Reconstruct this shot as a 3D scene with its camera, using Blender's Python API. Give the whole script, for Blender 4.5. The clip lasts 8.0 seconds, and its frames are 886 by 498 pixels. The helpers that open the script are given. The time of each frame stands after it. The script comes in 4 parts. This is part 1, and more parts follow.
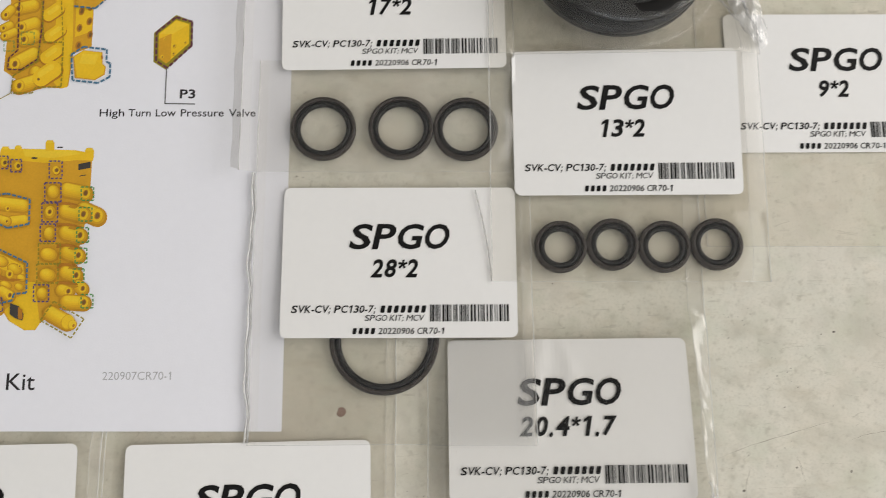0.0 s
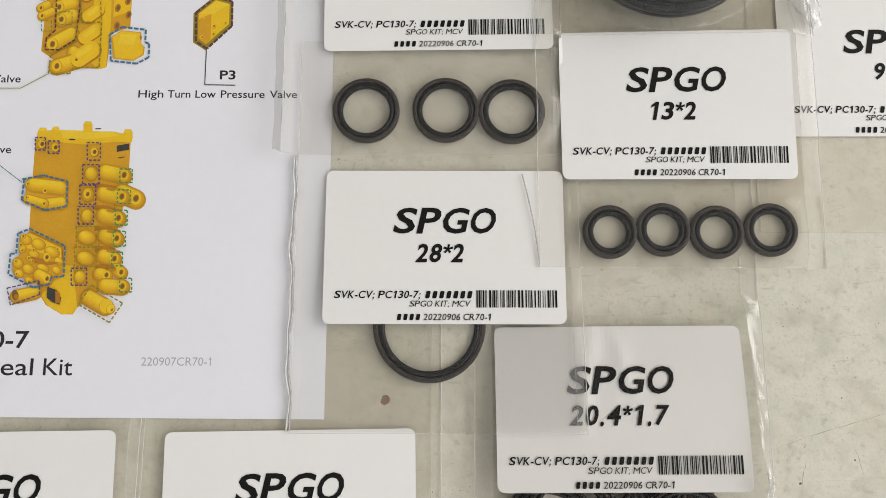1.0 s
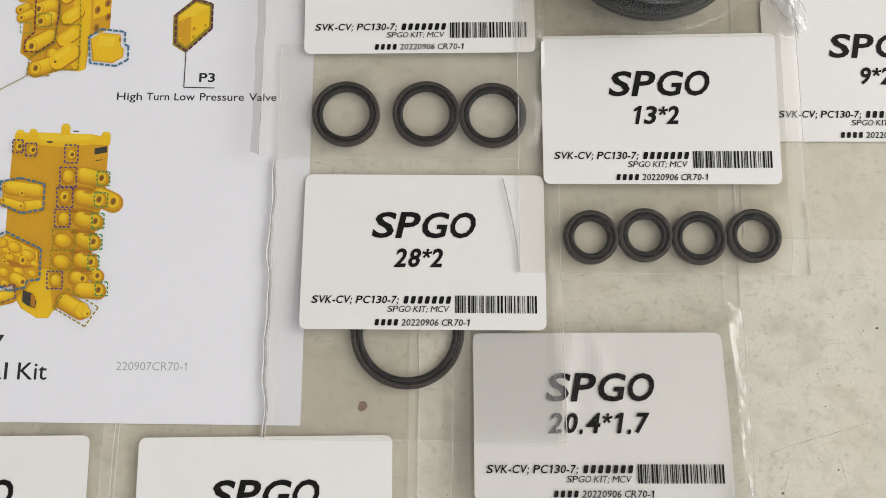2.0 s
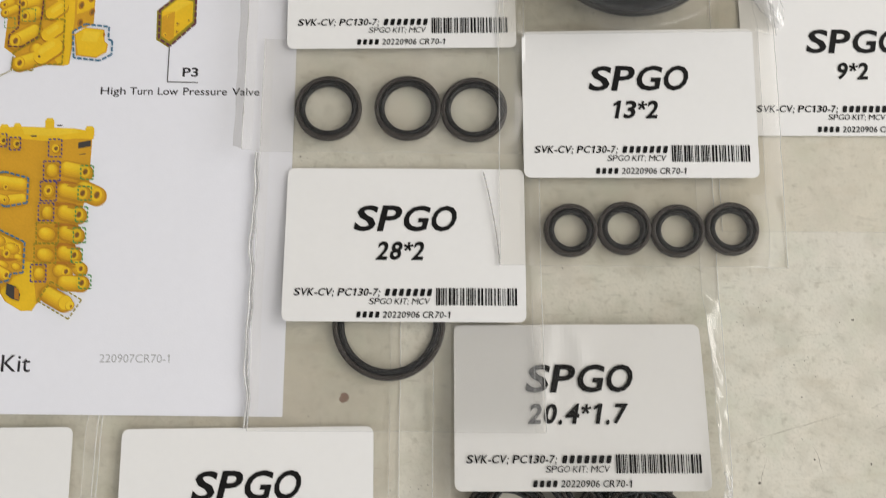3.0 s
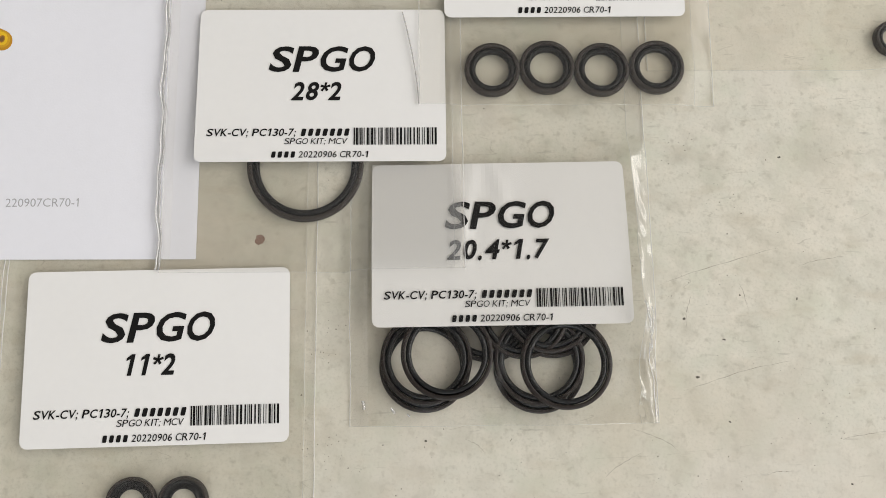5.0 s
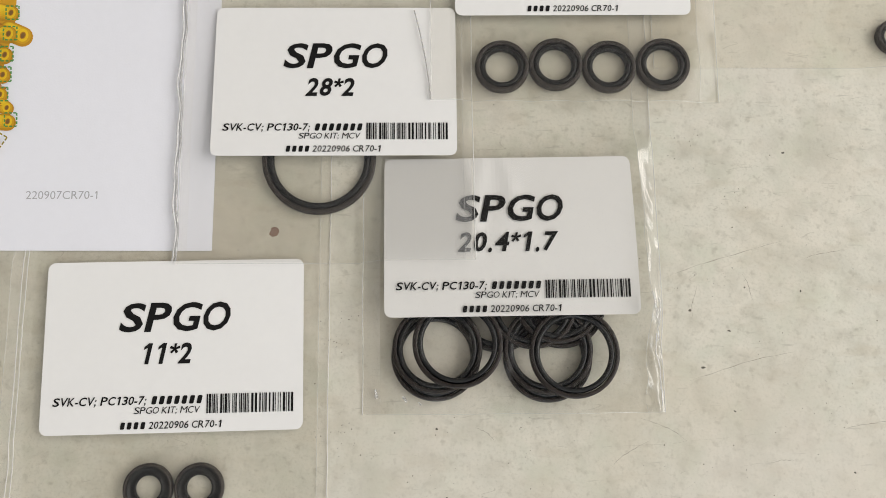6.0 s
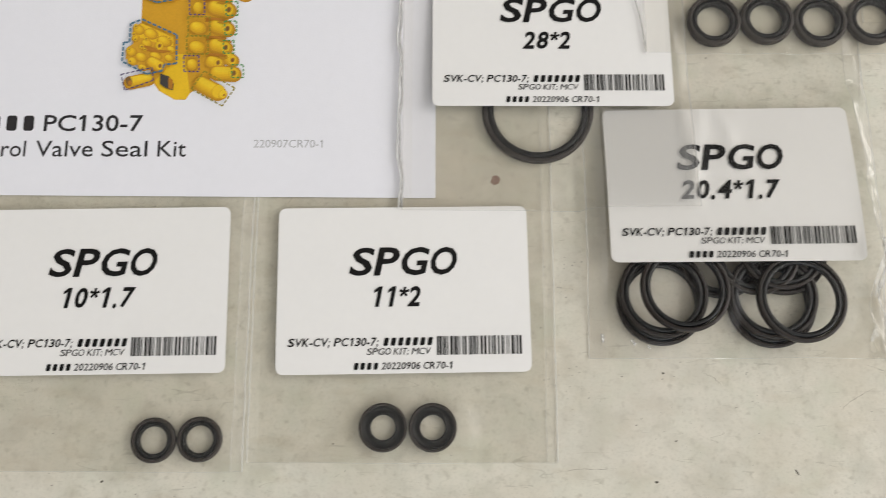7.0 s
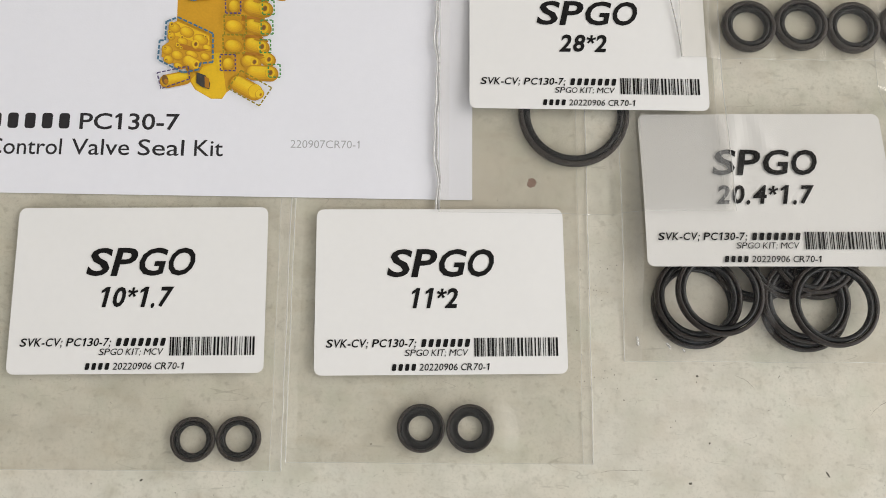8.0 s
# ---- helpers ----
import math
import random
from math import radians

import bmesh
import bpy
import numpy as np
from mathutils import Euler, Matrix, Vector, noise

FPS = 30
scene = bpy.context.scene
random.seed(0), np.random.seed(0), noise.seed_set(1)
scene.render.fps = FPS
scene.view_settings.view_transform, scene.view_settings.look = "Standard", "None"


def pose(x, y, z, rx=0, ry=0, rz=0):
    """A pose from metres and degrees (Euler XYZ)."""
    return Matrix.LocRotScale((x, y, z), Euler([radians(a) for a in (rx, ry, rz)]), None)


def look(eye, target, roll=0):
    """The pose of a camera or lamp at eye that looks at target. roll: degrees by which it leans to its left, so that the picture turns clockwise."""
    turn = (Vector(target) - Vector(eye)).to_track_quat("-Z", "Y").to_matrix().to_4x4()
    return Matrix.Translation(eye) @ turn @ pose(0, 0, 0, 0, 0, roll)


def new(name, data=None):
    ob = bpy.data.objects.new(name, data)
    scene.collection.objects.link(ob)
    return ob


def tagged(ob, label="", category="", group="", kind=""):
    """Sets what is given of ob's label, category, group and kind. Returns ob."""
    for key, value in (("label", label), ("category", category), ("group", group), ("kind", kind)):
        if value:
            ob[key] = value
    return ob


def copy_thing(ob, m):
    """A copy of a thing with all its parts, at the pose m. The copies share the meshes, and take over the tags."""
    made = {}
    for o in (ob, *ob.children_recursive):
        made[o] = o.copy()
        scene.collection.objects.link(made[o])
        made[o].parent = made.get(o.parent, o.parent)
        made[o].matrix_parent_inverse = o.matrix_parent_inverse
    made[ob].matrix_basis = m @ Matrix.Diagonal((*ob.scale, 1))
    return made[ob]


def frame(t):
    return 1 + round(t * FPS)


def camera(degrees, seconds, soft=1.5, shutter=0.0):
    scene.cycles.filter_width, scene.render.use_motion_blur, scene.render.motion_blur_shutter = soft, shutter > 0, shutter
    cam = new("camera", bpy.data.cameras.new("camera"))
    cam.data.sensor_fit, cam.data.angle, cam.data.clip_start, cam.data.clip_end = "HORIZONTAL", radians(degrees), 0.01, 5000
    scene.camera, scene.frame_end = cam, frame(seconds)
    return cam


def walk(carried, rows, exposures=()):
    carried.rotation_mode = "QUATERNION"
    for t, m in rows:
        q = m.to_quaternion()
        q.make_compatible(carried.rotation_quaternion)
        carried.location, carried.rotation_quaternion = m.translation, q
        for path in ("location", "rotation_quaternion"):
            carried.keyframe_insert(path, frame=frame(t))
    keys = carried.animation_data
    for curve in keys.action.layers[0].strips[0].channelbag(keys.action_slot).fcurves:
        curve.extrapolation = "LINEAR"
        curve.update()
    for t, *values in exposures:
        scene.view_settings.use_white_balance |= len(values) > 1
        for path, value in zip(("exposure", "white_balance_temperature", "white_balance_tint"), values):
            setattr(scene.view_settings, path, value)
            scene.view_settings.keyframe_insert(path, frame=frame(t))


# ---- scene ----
# ---- camera ----
cam = camera(57.0, 8.0, soft=0.8, shutter=0.4)
MM = 0.001
ROWS = [
    (0, 37.66, -12.75, 209.17, 9.661, -0.947, -0.278),
    (0.5, 29.26, -16.06, 203.56, 9.629, -0.541, -0.098),
    (1, 28.02, -16.81, 203.08, 9.971, -0.470, 0.053),
    (1.5, 29.50, -15.57, 201.83, 10.161, -0.475, 0.191),
    (1.7, 31.65, -16.35, 200.44, 10.279, -0.202, 0.299),
    (2.8, 36.81, -16.89, 203.30, 10.443, -0.444, 0.348),
    (3, 37.79, -18.75, 202.52, 10.390, -0.545, 0.245),
    (3.2, 45.80, -29.98, 198.72, 11.062, -0.256, 0.224),
    (3.3, 48.69, -33.81, 196.85, 10.361, -0.515, 0.095),
    (3.5, 53.12, -45.47, 193.27, 10.102, -0.788, -0.057),
    (4, 53.78, -54.00, 191.10, 9.946, -0.999, -0.414),
    (4.2, 53.67, -52.51, 191.00, 9.659, -1.064, -0.556),
    (5.3, 54.02, -54.38, 193.03, 9.490, -1.478, -0.680),
    (5.5, 52.54, -55.69, 194.51, 9.709, -1.402, -0.661),
    (6, 51.51, -57.05, 195.21, 9.888, -1.369, -0.523),
    (6.2, 47.86, -57.33, 196.79, 9.854, -1.483, -0.511),
    (6.3, 44.16, -57.22, 198.07, 9.433, -1.400, -0.456),
    (6.5, 32.83, -66.13, 197.39, 10.480, -1.117, -0.333),
    (6.7, 21.38, -72.93, 195.76, 11.288, -0.034, -0.115),
    (6.8, 13.43, -75.13, 194.88, 11.668, -0.119, -0.128),
    (7, 2.43, -74.37, 194.41, 11.178, -0.074, 0.036),
    (7.5, -5.62, -72.02, 194.88, 10.370, -0.651, 0.288),
    (8, -9.10, -70.86, 196.20, 10.205, -0.889, 0.407),
]
walk(cam, [(t, pose(x * MM, y * MM, z * MM, rx, ry, rz)) for t, x, y, z, rx, ry, rz in ROWS],
     [(0.0, -0.12), (0.6, -0.06), (1.7, -0.05), (3.4, -0.04), (4.0, 0.0), (8.0, -0.01)])

# ---- light ----
world = bpy.data.worlds.new("sky")
scene.world = world
world.use_nodes = True
sky = world.node_tree.nodes.new("ShaderNodeTexSky")
sky.sky_type, sky.sun_disc = "NISHITA", False
sky.sun_elevation, sky.sun_rotation = radians(35), radians(60)
world.node_tree.links.new(sky.outputs[0], world.node_tree.nodes["Background"].inputs[0])
world.node_tree.nodes["Background"].inputs[1].default_value = 0.1


def window_light(name, where, target, w, h, watts, colour):
    lamp = bpy.data.lights.new(name, "AREA")
    lamp.shape, lamp.size, lamp.size_y, lamp.energy, lamp.color = "RECTANGLE", w, h, watts, colour
    ob = new(name, lamp)
    ob.matrix_world = look(where, target)
    return ob


window_light("window_light_east", (1.86, 0.15, 1.15), (0.0, 0.1, 0.35), 2.6, 1.5, 44, (1.0, 0.97, 0.93))
window_light("window_light_south", (0.2, -2.16, 1.2), (0.0, 0.0, 0.5), 2.2, 1.4, 23, (0.96, 0.98, 1.0))

# ---- materials ----


def material(name, colour, rough=0.5, metal=0.0, vary=0.0, size=40.0, bump=0.0, bump_size=400.0, spec=0.5, second=None):
    """Principled surface with noise at two scales in colour and a fine relief."""
    m = bpy.data.materials.new(name)
    m.use_nodes = True
    n, l = m.node_tree.nodes, m.node_tree.links
    b = n["Principled BSDF"]
    b.inputs["Base Color"].default_value = (*colour, 1)
    b.inputs["Roughness"].default_value, b.inputs["Metallic"].default_value = rough, metal
    b.inputs["Specular IOR Level"].default_value = spec
    co = n.new("ShaderNodeTexCoord")
    if vary:
        wide, fine = n.new("ShaderNodeTexNoise"), n.new("ShaderNodeTexNoise")
        wide.inputs["Scale"].default_value, fine.inputs["Scale"].default_value = size, size * 9
        wide.inputs["Detail"].default_value = fine.inputs["Detail"].default_value = 5
        add = n.new("ShaderNodeMath")
        add.operation = "ADD"
        ramp = n.new("ShaderNodeValToRGB")
        other = second or tuple(c * (1 - vary) for c in colour)
        ramp.color_ramp.elements[0].position, ramp.color_ramp.elements[1].position = 0.35, 0.65
        ramp.color_ramp.elements[0].color, ramp.color_ramp.elements[1].color = (*other, 1), (*colour, 1)
        half = n.new("ShaderNodeMath")
        half.operation, half.inputs[1].default_value = "MULTIPLY", 0.5
        for t in (wide, fine):
            l.new(co.outputs["Object"], t.inputs["Vector"])
        l.new(wide.outputs["Fac"], add.inputs[0])
        l.new(fine.outputs["Fac"], add.inputs[1])
        l.new(add.outputs[0], half.inputs[0])
        l.new(half.outputs[0], ramp.inputs[0])
        l.new(ramp.outputs[0], b.inputs["Base Color"])
    if bump:
        t, r = n.new("ShaderNodeTexNoise"), n.new("ShaderNodeBump")
        t.inputs["Scale"].default_value, t.inputs["Detail"].default_value = bump_size, 4
        r.inputs["Strength"].default_value, r.inputs["Distance"].default_value = bump, 0.0006
        l.new(co.outputs["Object"], t.inputs["Vector"])
        l.new(t.outputs["Fac"], r.inputs["Height"])
        l.new(r.outputs[0], b.inputs["Normal"])
    return m


def film_material(name, haze, clear, relief, rough=0.12, gloss_least=0.06, wrinkle=55, tint=(1.0, 0.991, 0.968)):
    """Thin clear plastic: see-through, faintly milky, with a gloss that grows edge-on and a crinkled relief."""
    m = bpy.data.materials.new(name)
    m.use_nodes = True
    n, l = m.node_tree.nodes, m.node_tree.links
    n.remove(n["Principled BSDF"])
    out = n["Material Output"]
    see, milk, gloss = n.new("ShaderNodeBsdfTransparent"), n.new("ShaderNodeBsdfDiffuse"), n.new("ShaderNodeBsdfGlossy")
    see.inputs[0].default_value = (*[clear * c for c in tint], 1)
    milk.inputs[0].default_value = (0.92, 0.92, 0.92, 1)
    gloss.inputs["Roughness"].default_value = rough
    a, c = n.new("ShaderNodeMixShader"), n.new("ShaderNodeMixShader")
    a.inputs[0].default_value = haze
    edge_on, power, shine = n.new("ShaderNodeLayerWeight"), n.new("ShaderNodeMath"), n.new("ShaderNodeMath")
    power.operation, power.inputs[1].default_value = "POWER", 5.0
    shine.operation, shine.inputs[1].default_value, shine.inputs[2].default_value = "MULTIPLY_ADD", 0.5, gloss_least
    l.new(edge_on.outputs["Facing"], power.inputs[0])
    l.new(power.outputs[0], shine.inputs[0])
    co, tex, rel = n.new("ShaderNodeTexCoord"), n.new("ShaderNodeTexNoise"), n.new("ShaderNodeBump")
    tex.inputs["Scale"].default_value, tex.inputs["Detail"].default_value, tex.inputs["Distortion"].default_value = wrinkle, 3, 0.4
    rel.inputs["Strength"].default_value, rel.inputs["Distance"].default_value = relief, 0.004
    l.new(co.outputs["Object"], tex.inputs["Vector"])
    l.new(tex.outputs["Fac"], rel.inputs["Height"])
    l.new(rel.outputs[0], gloss.inputs["Normal"])
    l.new(see.outputs[0], a.inputs[1])
    l.new(milk.outputs[0], a.inputs[2])
    l.new(shine.outputs[0], c.inputs[0])
    l.new(a.outputs[0], c.inputs[1])
    l.new(gloss.outputs[0], c.inputs[2])
    l.new(c.outputs[0], out.inputs[0])
    return m


def table_material():
    """Old cream enamel: clouded, with grey scuffs, fine scratches and dark pits."""
    m = material("worn_cream_enamel", (0.70, 0.66, 0.565), 0.42, vary=0.16, size=22, bump=0.12, bump_size=700, second=(0.62, 0.605, 0.52))
    n, l = m.node_tree.nodes, m.node_tree.links
    b = n["Principled BSDF"]
    base = b.inputs["Base Color"].links[0].from_socket
    co = n.new("ShaderNodeTexCoord")

    def layer(below, scale, stretch, low, high, tint, strength, detail=6.0):
        place, t, r, mix = n.new("ShaderNodeMapping"), n.new("ShaderNodeTexNoise"), n.new("ShaderNodeValToRGB"), n.new("ShaderNodeMix")
        place.inputs["Scale"].default_value, place.inputs["Rotation"].default_value = (1, stretch, 1), (0, 0, 0.35 * stretch)
        t.inputs["Scale"].default_value, t.inputs["Detail"].default_value = scale, detail
        r.color_ramp.elements[0].position, r.color_ramp.elements[1].position = low, high
        r.color_ramp.elements[0].color, r.color_ramp.elements[1].color = (0, 0, 0, 1), (strength, strength, strength, 1)
        mix.data_type = "RGBA"
        mix.inputs[7].default_value = (*tint, 1)
        l.new(co.outputs["Object"], place.inputs[0])
        l.new(place.outputs[0], t.inputs["Vector"])
        l.new(t.outputs["Fac"], r.inputs[0])
        l.new(r.outputs[0], mix.inputs[0])
        l.new(below, mix.inputs[6])
        return mix.outputs[2]

    s = layer(base, 60, 1.0, 0.55, 0.75, (0.40, 0.39, 0.31), 0.5)
    s = layer(s, 300, 1.0, 0.60, 0.78, (0.36, 0.34, 0.27), 0.4)
    s = layer(s, 900, 1.0, 0.70, 0.78, (0.16, 0.15, 0.12), 0.5, 3)
    s = layer(s, 110, 7.0, 0.66, 0.72, (0.30, 0.28, 0.23), 0.4)
    s = layer(s, 1400, 1.0, 0.50, 0.75, (0.44, 0.42, 0.34), 0.4, 3)
    s = layer(s, 85, 1.0, 0.52, 0.70, (0.56, 0.57, 0.46), 0.55)
    s = layer(s, 34, 1.0, 0.58, 0.80, (0.72, 0.72, 0.60), 0.6)
    s = layer(s, 150, 1.0, 0.50, 0.72, (0.45, 0.42, 0.34), 0.45, 9)
    s = layer(s, 480, 1.0, 0.58, 0.72, (0.33, 0.30, 0.23), 0.4, 8)
    s = layer(s, 24, 1.0, 0.50, 0.72, (0.56, 0.50, 0.39), 0.5, 9)
    s = layer(s, 70, 3.0, 0.56, 0.74, (0.50, 0.44, 0.33), 0.4, 9)
    s = layer(s, 19, 1.0, 0.48, 0.66, (0.67, 0.62, 0.55), 0.35, 4)
    # hairline scratches: thin level lines of a drawn-out noise, broken up by another
    place, line, gap = n.new("ShaderNodeMapping"), n.new("ShaderNodeTexNoise"), n.new("ShaderNodeTexNoise")
    place.inputs["Scale"].default_value, place.inputs["Rotation"].default_value = (1, 7.0, 1), (0, 0, -0.3)
    line.inputs["Scale"].default_value, line.inputs["Detail"].default_value = 16, 2
    gap.inputs["Scale"].default_value, gap.inputs["Detail"].default_value = 120, 6
    sub, size, thin, some, both, mix = [n.new("ShaderNodeMath") for k in range(5)] + [n.new("ShaderNodeMix")]
    sub.operation, sub.inputs[1].default_value = "SUBTRACT", 0.52
    size.operation = "ABSOLUTE"
    thin.operation, thin.inputs[1].default_value = "LESS_THAN", 0.0016
    some.operation, some.inputs[1].default_value = "GREATER_THAN", 0.56
    both.operation, mix.data_type = "MULTIPLY", "RGBA"
    half = n.new("ShaderNodeMath")
    half.operation, half.inputs[1].default_value = "MULTIPLY", 0.3
    mix.inputs[7].default_value = (0.27, 0.24, 0.18, 1)
    l.new(co.outputs["Object"], place.inputs[0])
    l.new(place.outputs[0], line.inputs["Vector"])
    l.new(co.outputs["Object"], gap.inputs["Vector"])
    l.new(line.outputs["Fac"], sub.inputs[0])
    l.new(sub.outputs[0], size.inputs[0])
    l.new(size.outputs[0], thin.inputs[0])
    l.new(gap.outputs["Fac"], some.inputs[0])
    l.new(thin.outputs[0], both.inputs[0])
    l.new(some.outputs[0], both.inputs[1])
    l.new(both.outputs[0], half.inputs[0])
    l.new(half.outputs[0], mix.inputs[0])
    l.new(s, mix.inputs[6])
    l.new(mix.outputs[2], b.inputs["Base Color"])
    return m


TABLE = table_material()
STAIN = material("rust_brown_stain", (0.32, 0.20, 0.15), 0.6, vary=0.3, size=900)
SPECK = material("dark_speck", (0.19, 0.165, 0.125), 0.8, vary=0.4, size=800)
PIT = material("dark_pit", (0.15, 0.135, 0.105), 0.8, vary=0.5, size=1500)
SCRATCH = material("thin_scratch", (0.42, 0.38, 0.30), 0.7, vary=0.4, size=500)
BROWN_BAND = material("brownish_slide_band", (0.030, 0.0225, 0.018), 0.5, vary=0.25, size=300, bump=0.06, bump_size=1500, spec=0.35)
RUBBER = material("black_rubber", (0.0050, 0.0045, 0.0045), 0.34, vary=0.35, size=300, bump=0.04, bump_size=1500, spec=0.25)
OILED_BAND = material("oiled_slide_band", (0.020, 0.0135, 0.011), 0.36, vary=0.5, size=350, bump=0.06, bump_size=1500, spec=0.4)
OILED_RUBBER = material("oiled_black_rubber", (0.0075, 0.008, 0.0095), 0.28, vary=0.4, size=350, bump=0.05, bump_size=1500, spec=0.45)
DULL, OILED, HEAVY = (BROWN_BAND, RUBBER), (OILED_BAND, OILED_RUBBER), (RUBBER, OILED_RUBBER)
LABEL = material("matt_white_label", (0.83, 0.82, 0.805), 0.5, vary=0.02, size=60, bump=0.03, bump_size=2500)
PAPER = material("copy_paper", (0.82, 0.82, 0.87), 0.7, vary=0.02, size=50, bump=0.05, bump_size=2000)
INK = material("black_ink", (0.010, 0.0095, 0.0095), 0.6, vary=0.3, size=900, spec=0.15)
INK_SOFT = material("dark_grey_ink", (0.035, 0.032, 0.035), 0.6, vary=0.3, size=900, spec=0.2)
INK_GREY = material("pale_grey_ink", (0.42, 0.42, 0.43), 0.6, vary=0.1, size=900)
FILM = film_material("clear_film", 0.016, 0.937, 0.12, 0.2, 0.03)
FILM_UPPER = film_material("upper_film", 0.017, 0.958, 0.12, 0.2, 0.03, tint=(1.0, 0.996, 0.985))
# milk and raised gloss put highlights into the crease rods
RIDGE = film_material("ridge_highlight", 0.14, 0.98, 0.0, 0.2, 0.2, tint=(1.0, 1.0, 1.0))
CRUMPLED = film_material("crumpled_milky_film", 0.26, 0.98, 0.3, 0.16, 0.12, 80, (1.0, 1.0, 1.0))
FILM_CLEAR = film_material("clearest_film", 0.012, 0.982, 0.12, 0.2, 0.03)
# low clearness puts a soft shadow into this film
FILM_SHADE = film_material("lip_shade_film", 0.02, 0.74, 0.1, 0.3, 0.015, 60)
FILM_CRUMPLED = film_material("crumpled_clear_film", 0.004, 0.95, 0.12, 0.26, 0.012, 70, (1.0, 0.996, 0.985))
FILM_MILKY = film_material("milky_crumpled_film", 0.03, 0.952, 0.3, 0.16, 0.035, 60)
# haze here stands in for a window reflection on the film
FILM_VEIL = film_material("reflection_veil", 0.13, 1.0, 0.12, 0.2, 0.04, tint=(1.0, 1.0, 1.0))
SEAL = film_material("welded_film", 0.06, 0.972, 0.15, 0.26, 0.035, 90)
PINCHED = film_material("pinched_film", 0.07, 0.975, 0.10, 0.22, 0.12, 90)
# strong milk whitens thin edges in place of their highlights
EDGE = film_material("film_edge_highlight", 0.45, 0.97, 0.0, 0.12, 0.15)
# darkened film: the shade of a fold is in its colour
FOLD_SHADE = film_material("fold_shade_film", 0.22, 0.66, 0.0, 0.1, 0.12)
WALL = material("painted_wall", (0.72, 0.70, 0.66), 0.8, vary=0.06, size=3, bump=0.1, bump_size=80)
CEILING = material("ceiling_paint", (0.80, 0.79, 0.77), 0.85, vary=0.04, size=3)
FLOOR = material("concrete_floor", (0.33, 0.32, 0.30), 0.7, vary=0.25, size=4, bump=0.2, bump_size=60)
STEEL = material("painted_steel", (0.35, 0.36, 0.36), 0.45, vary=0.15, size=30)
FRAME = material("white_window_frame", (0.75, 0.75, 0.74), 0.4, vary=0.05, size=10)
GLASS = film_material("window_glass", 0.01, 0.99, 0.0, 0.0, 0.04)

# ---- building helpers ----


def mesh_object(name, bm, mats, parent=None, label="", smooth=False):
    me = bpy.data.meshes.new(name)
    bm.to_mesh(me)
    bm.free()
    for m in mats if isinstance(mats, (list, tuple)) else [mats]:
        me.materials.append(m)
    if smooth:
        me.shade_smooth()
    ob = new(name, me)
    if parent:
        ob.parent = parent
    if label:
        ob["label"] = label
    return ob


def part(name, bm, mats, parent, label="", smooth=False):
    return mesh_object(name, bm, mats, parent, label, smooth)


def box(bm, lo, hi):
    made = bmesh.ops.create_cube(bm, size=1)["verts"]
    for v in made:
        v.co = Vector([lo[i] + (v.co[i] + 0.5) * (hi[i] - lo[i]) for i in range(3)])
    return made


def box_bm(lo, hi, bevel=0.0):
    bm = bmesh.new()
    box(bm, lo, hi)
    if bevel:
        bmesh.ops.bevel(bm, geom=bm.edges[:], offset=bevel, segments=2, affect="EDGES", profile=0.5)
    return bm


def smooth_step(a, b, x):
    t = min(1.0, max(0.0, (x - a) / (b - a)))
    return t * t * (3 - 2 * t)


# ---- the room that closes the place ----
ROOM = (-2.4, 1.9, -2.2, 2.4, -0.76, 2.0)


def wall_with_window(name, axis, at, lo, hi, w0, w1, z0, z1):
    """A wall 0.12 m thick at a fixed x or y, with one opening through it."""
    bm = bmesh.new()

    def piece(a, b, c, d):
        if axis == "x":
            box(bm, (at, a, c), (at + 0.12, b, d))
        else:
            box(bm, (a, at, c), (b, at + 0.12, d))

    piece(lo, w0, ROOM[4], ROOM[5])
    piece(w1, hi, ROOM[4], ROOM[5])
    piece(w0, w1, ROOM[4], z0)
    piece(w0, w1, z1, ROOM[5])
    return tagged(mesh_object(name, bm, WALL), "pale painted wall with a wide window opening", "wall", kind="structure")


def window_unit(name, axis, at, w0, w1, z0, z1):
    root = tagged(new(name), "white framed window letting in soft daylight", "window", kind="structure")
    bm = bmesh.new()

    def bar(a, b, c, d):
        if axis == "x":
            box(bm, (at + 0.03, a, c), (at + 0.09, b, d))
        else:
            box(bm, (a, at + 0.03, c), (b, at + 0.09, d))

    for a, b, c, d in ((w0, w1, z0, z0 + 0.05), (w0, w1, z1 - 0.05, z1), (w0, w0 + 0.05, z0, z1), (w1 - 0.05, w1, z0, z1), ((w0 + w1) / 2 - 0.03, (w0 + w1) / 2 + 0.03, z0, z1)):
        bar(a, b, c, d)
    part("window_frame", bm, FRAME, root)
    for a, b in ((w0 + 0.05, (w0 + w1) / 2 - 0.03), ((w0 + w1) / 2 + 0.03, w1 - 0.05)):
        if axis == "x":
            bm = box_bm((at + 0.055, a, z0 + 0.05), (at + 0.061, b, z1 - 0.05))
        else:
            bm = box_bm((a, at + 0.055, z0 + 0.05), (b, at + 0.061, z1 - 0.05))
        pane = part("pane", bm, GLASS, root)
        pane.visible_shadow = False


x0, x1, y0, y1, zf, zc = ROOM
tagged(mesh_object("floor", box_bm((x0 - 0.2, y0 - 0.2, zf - 0.1), (x1 + 0.2, y1 + 0.2, zf)), FLOOR), "grey concrete floor", "floor", kind="structure")
tagged(mesh_object("ceiling", box_bm((x0 - 0.2, y0 - 0.2, zc), (x1 + 0.2, y1 + 0.2, zc + 0.1)), CEILING), "plain white ceiling", "ceiling", kind="structure")
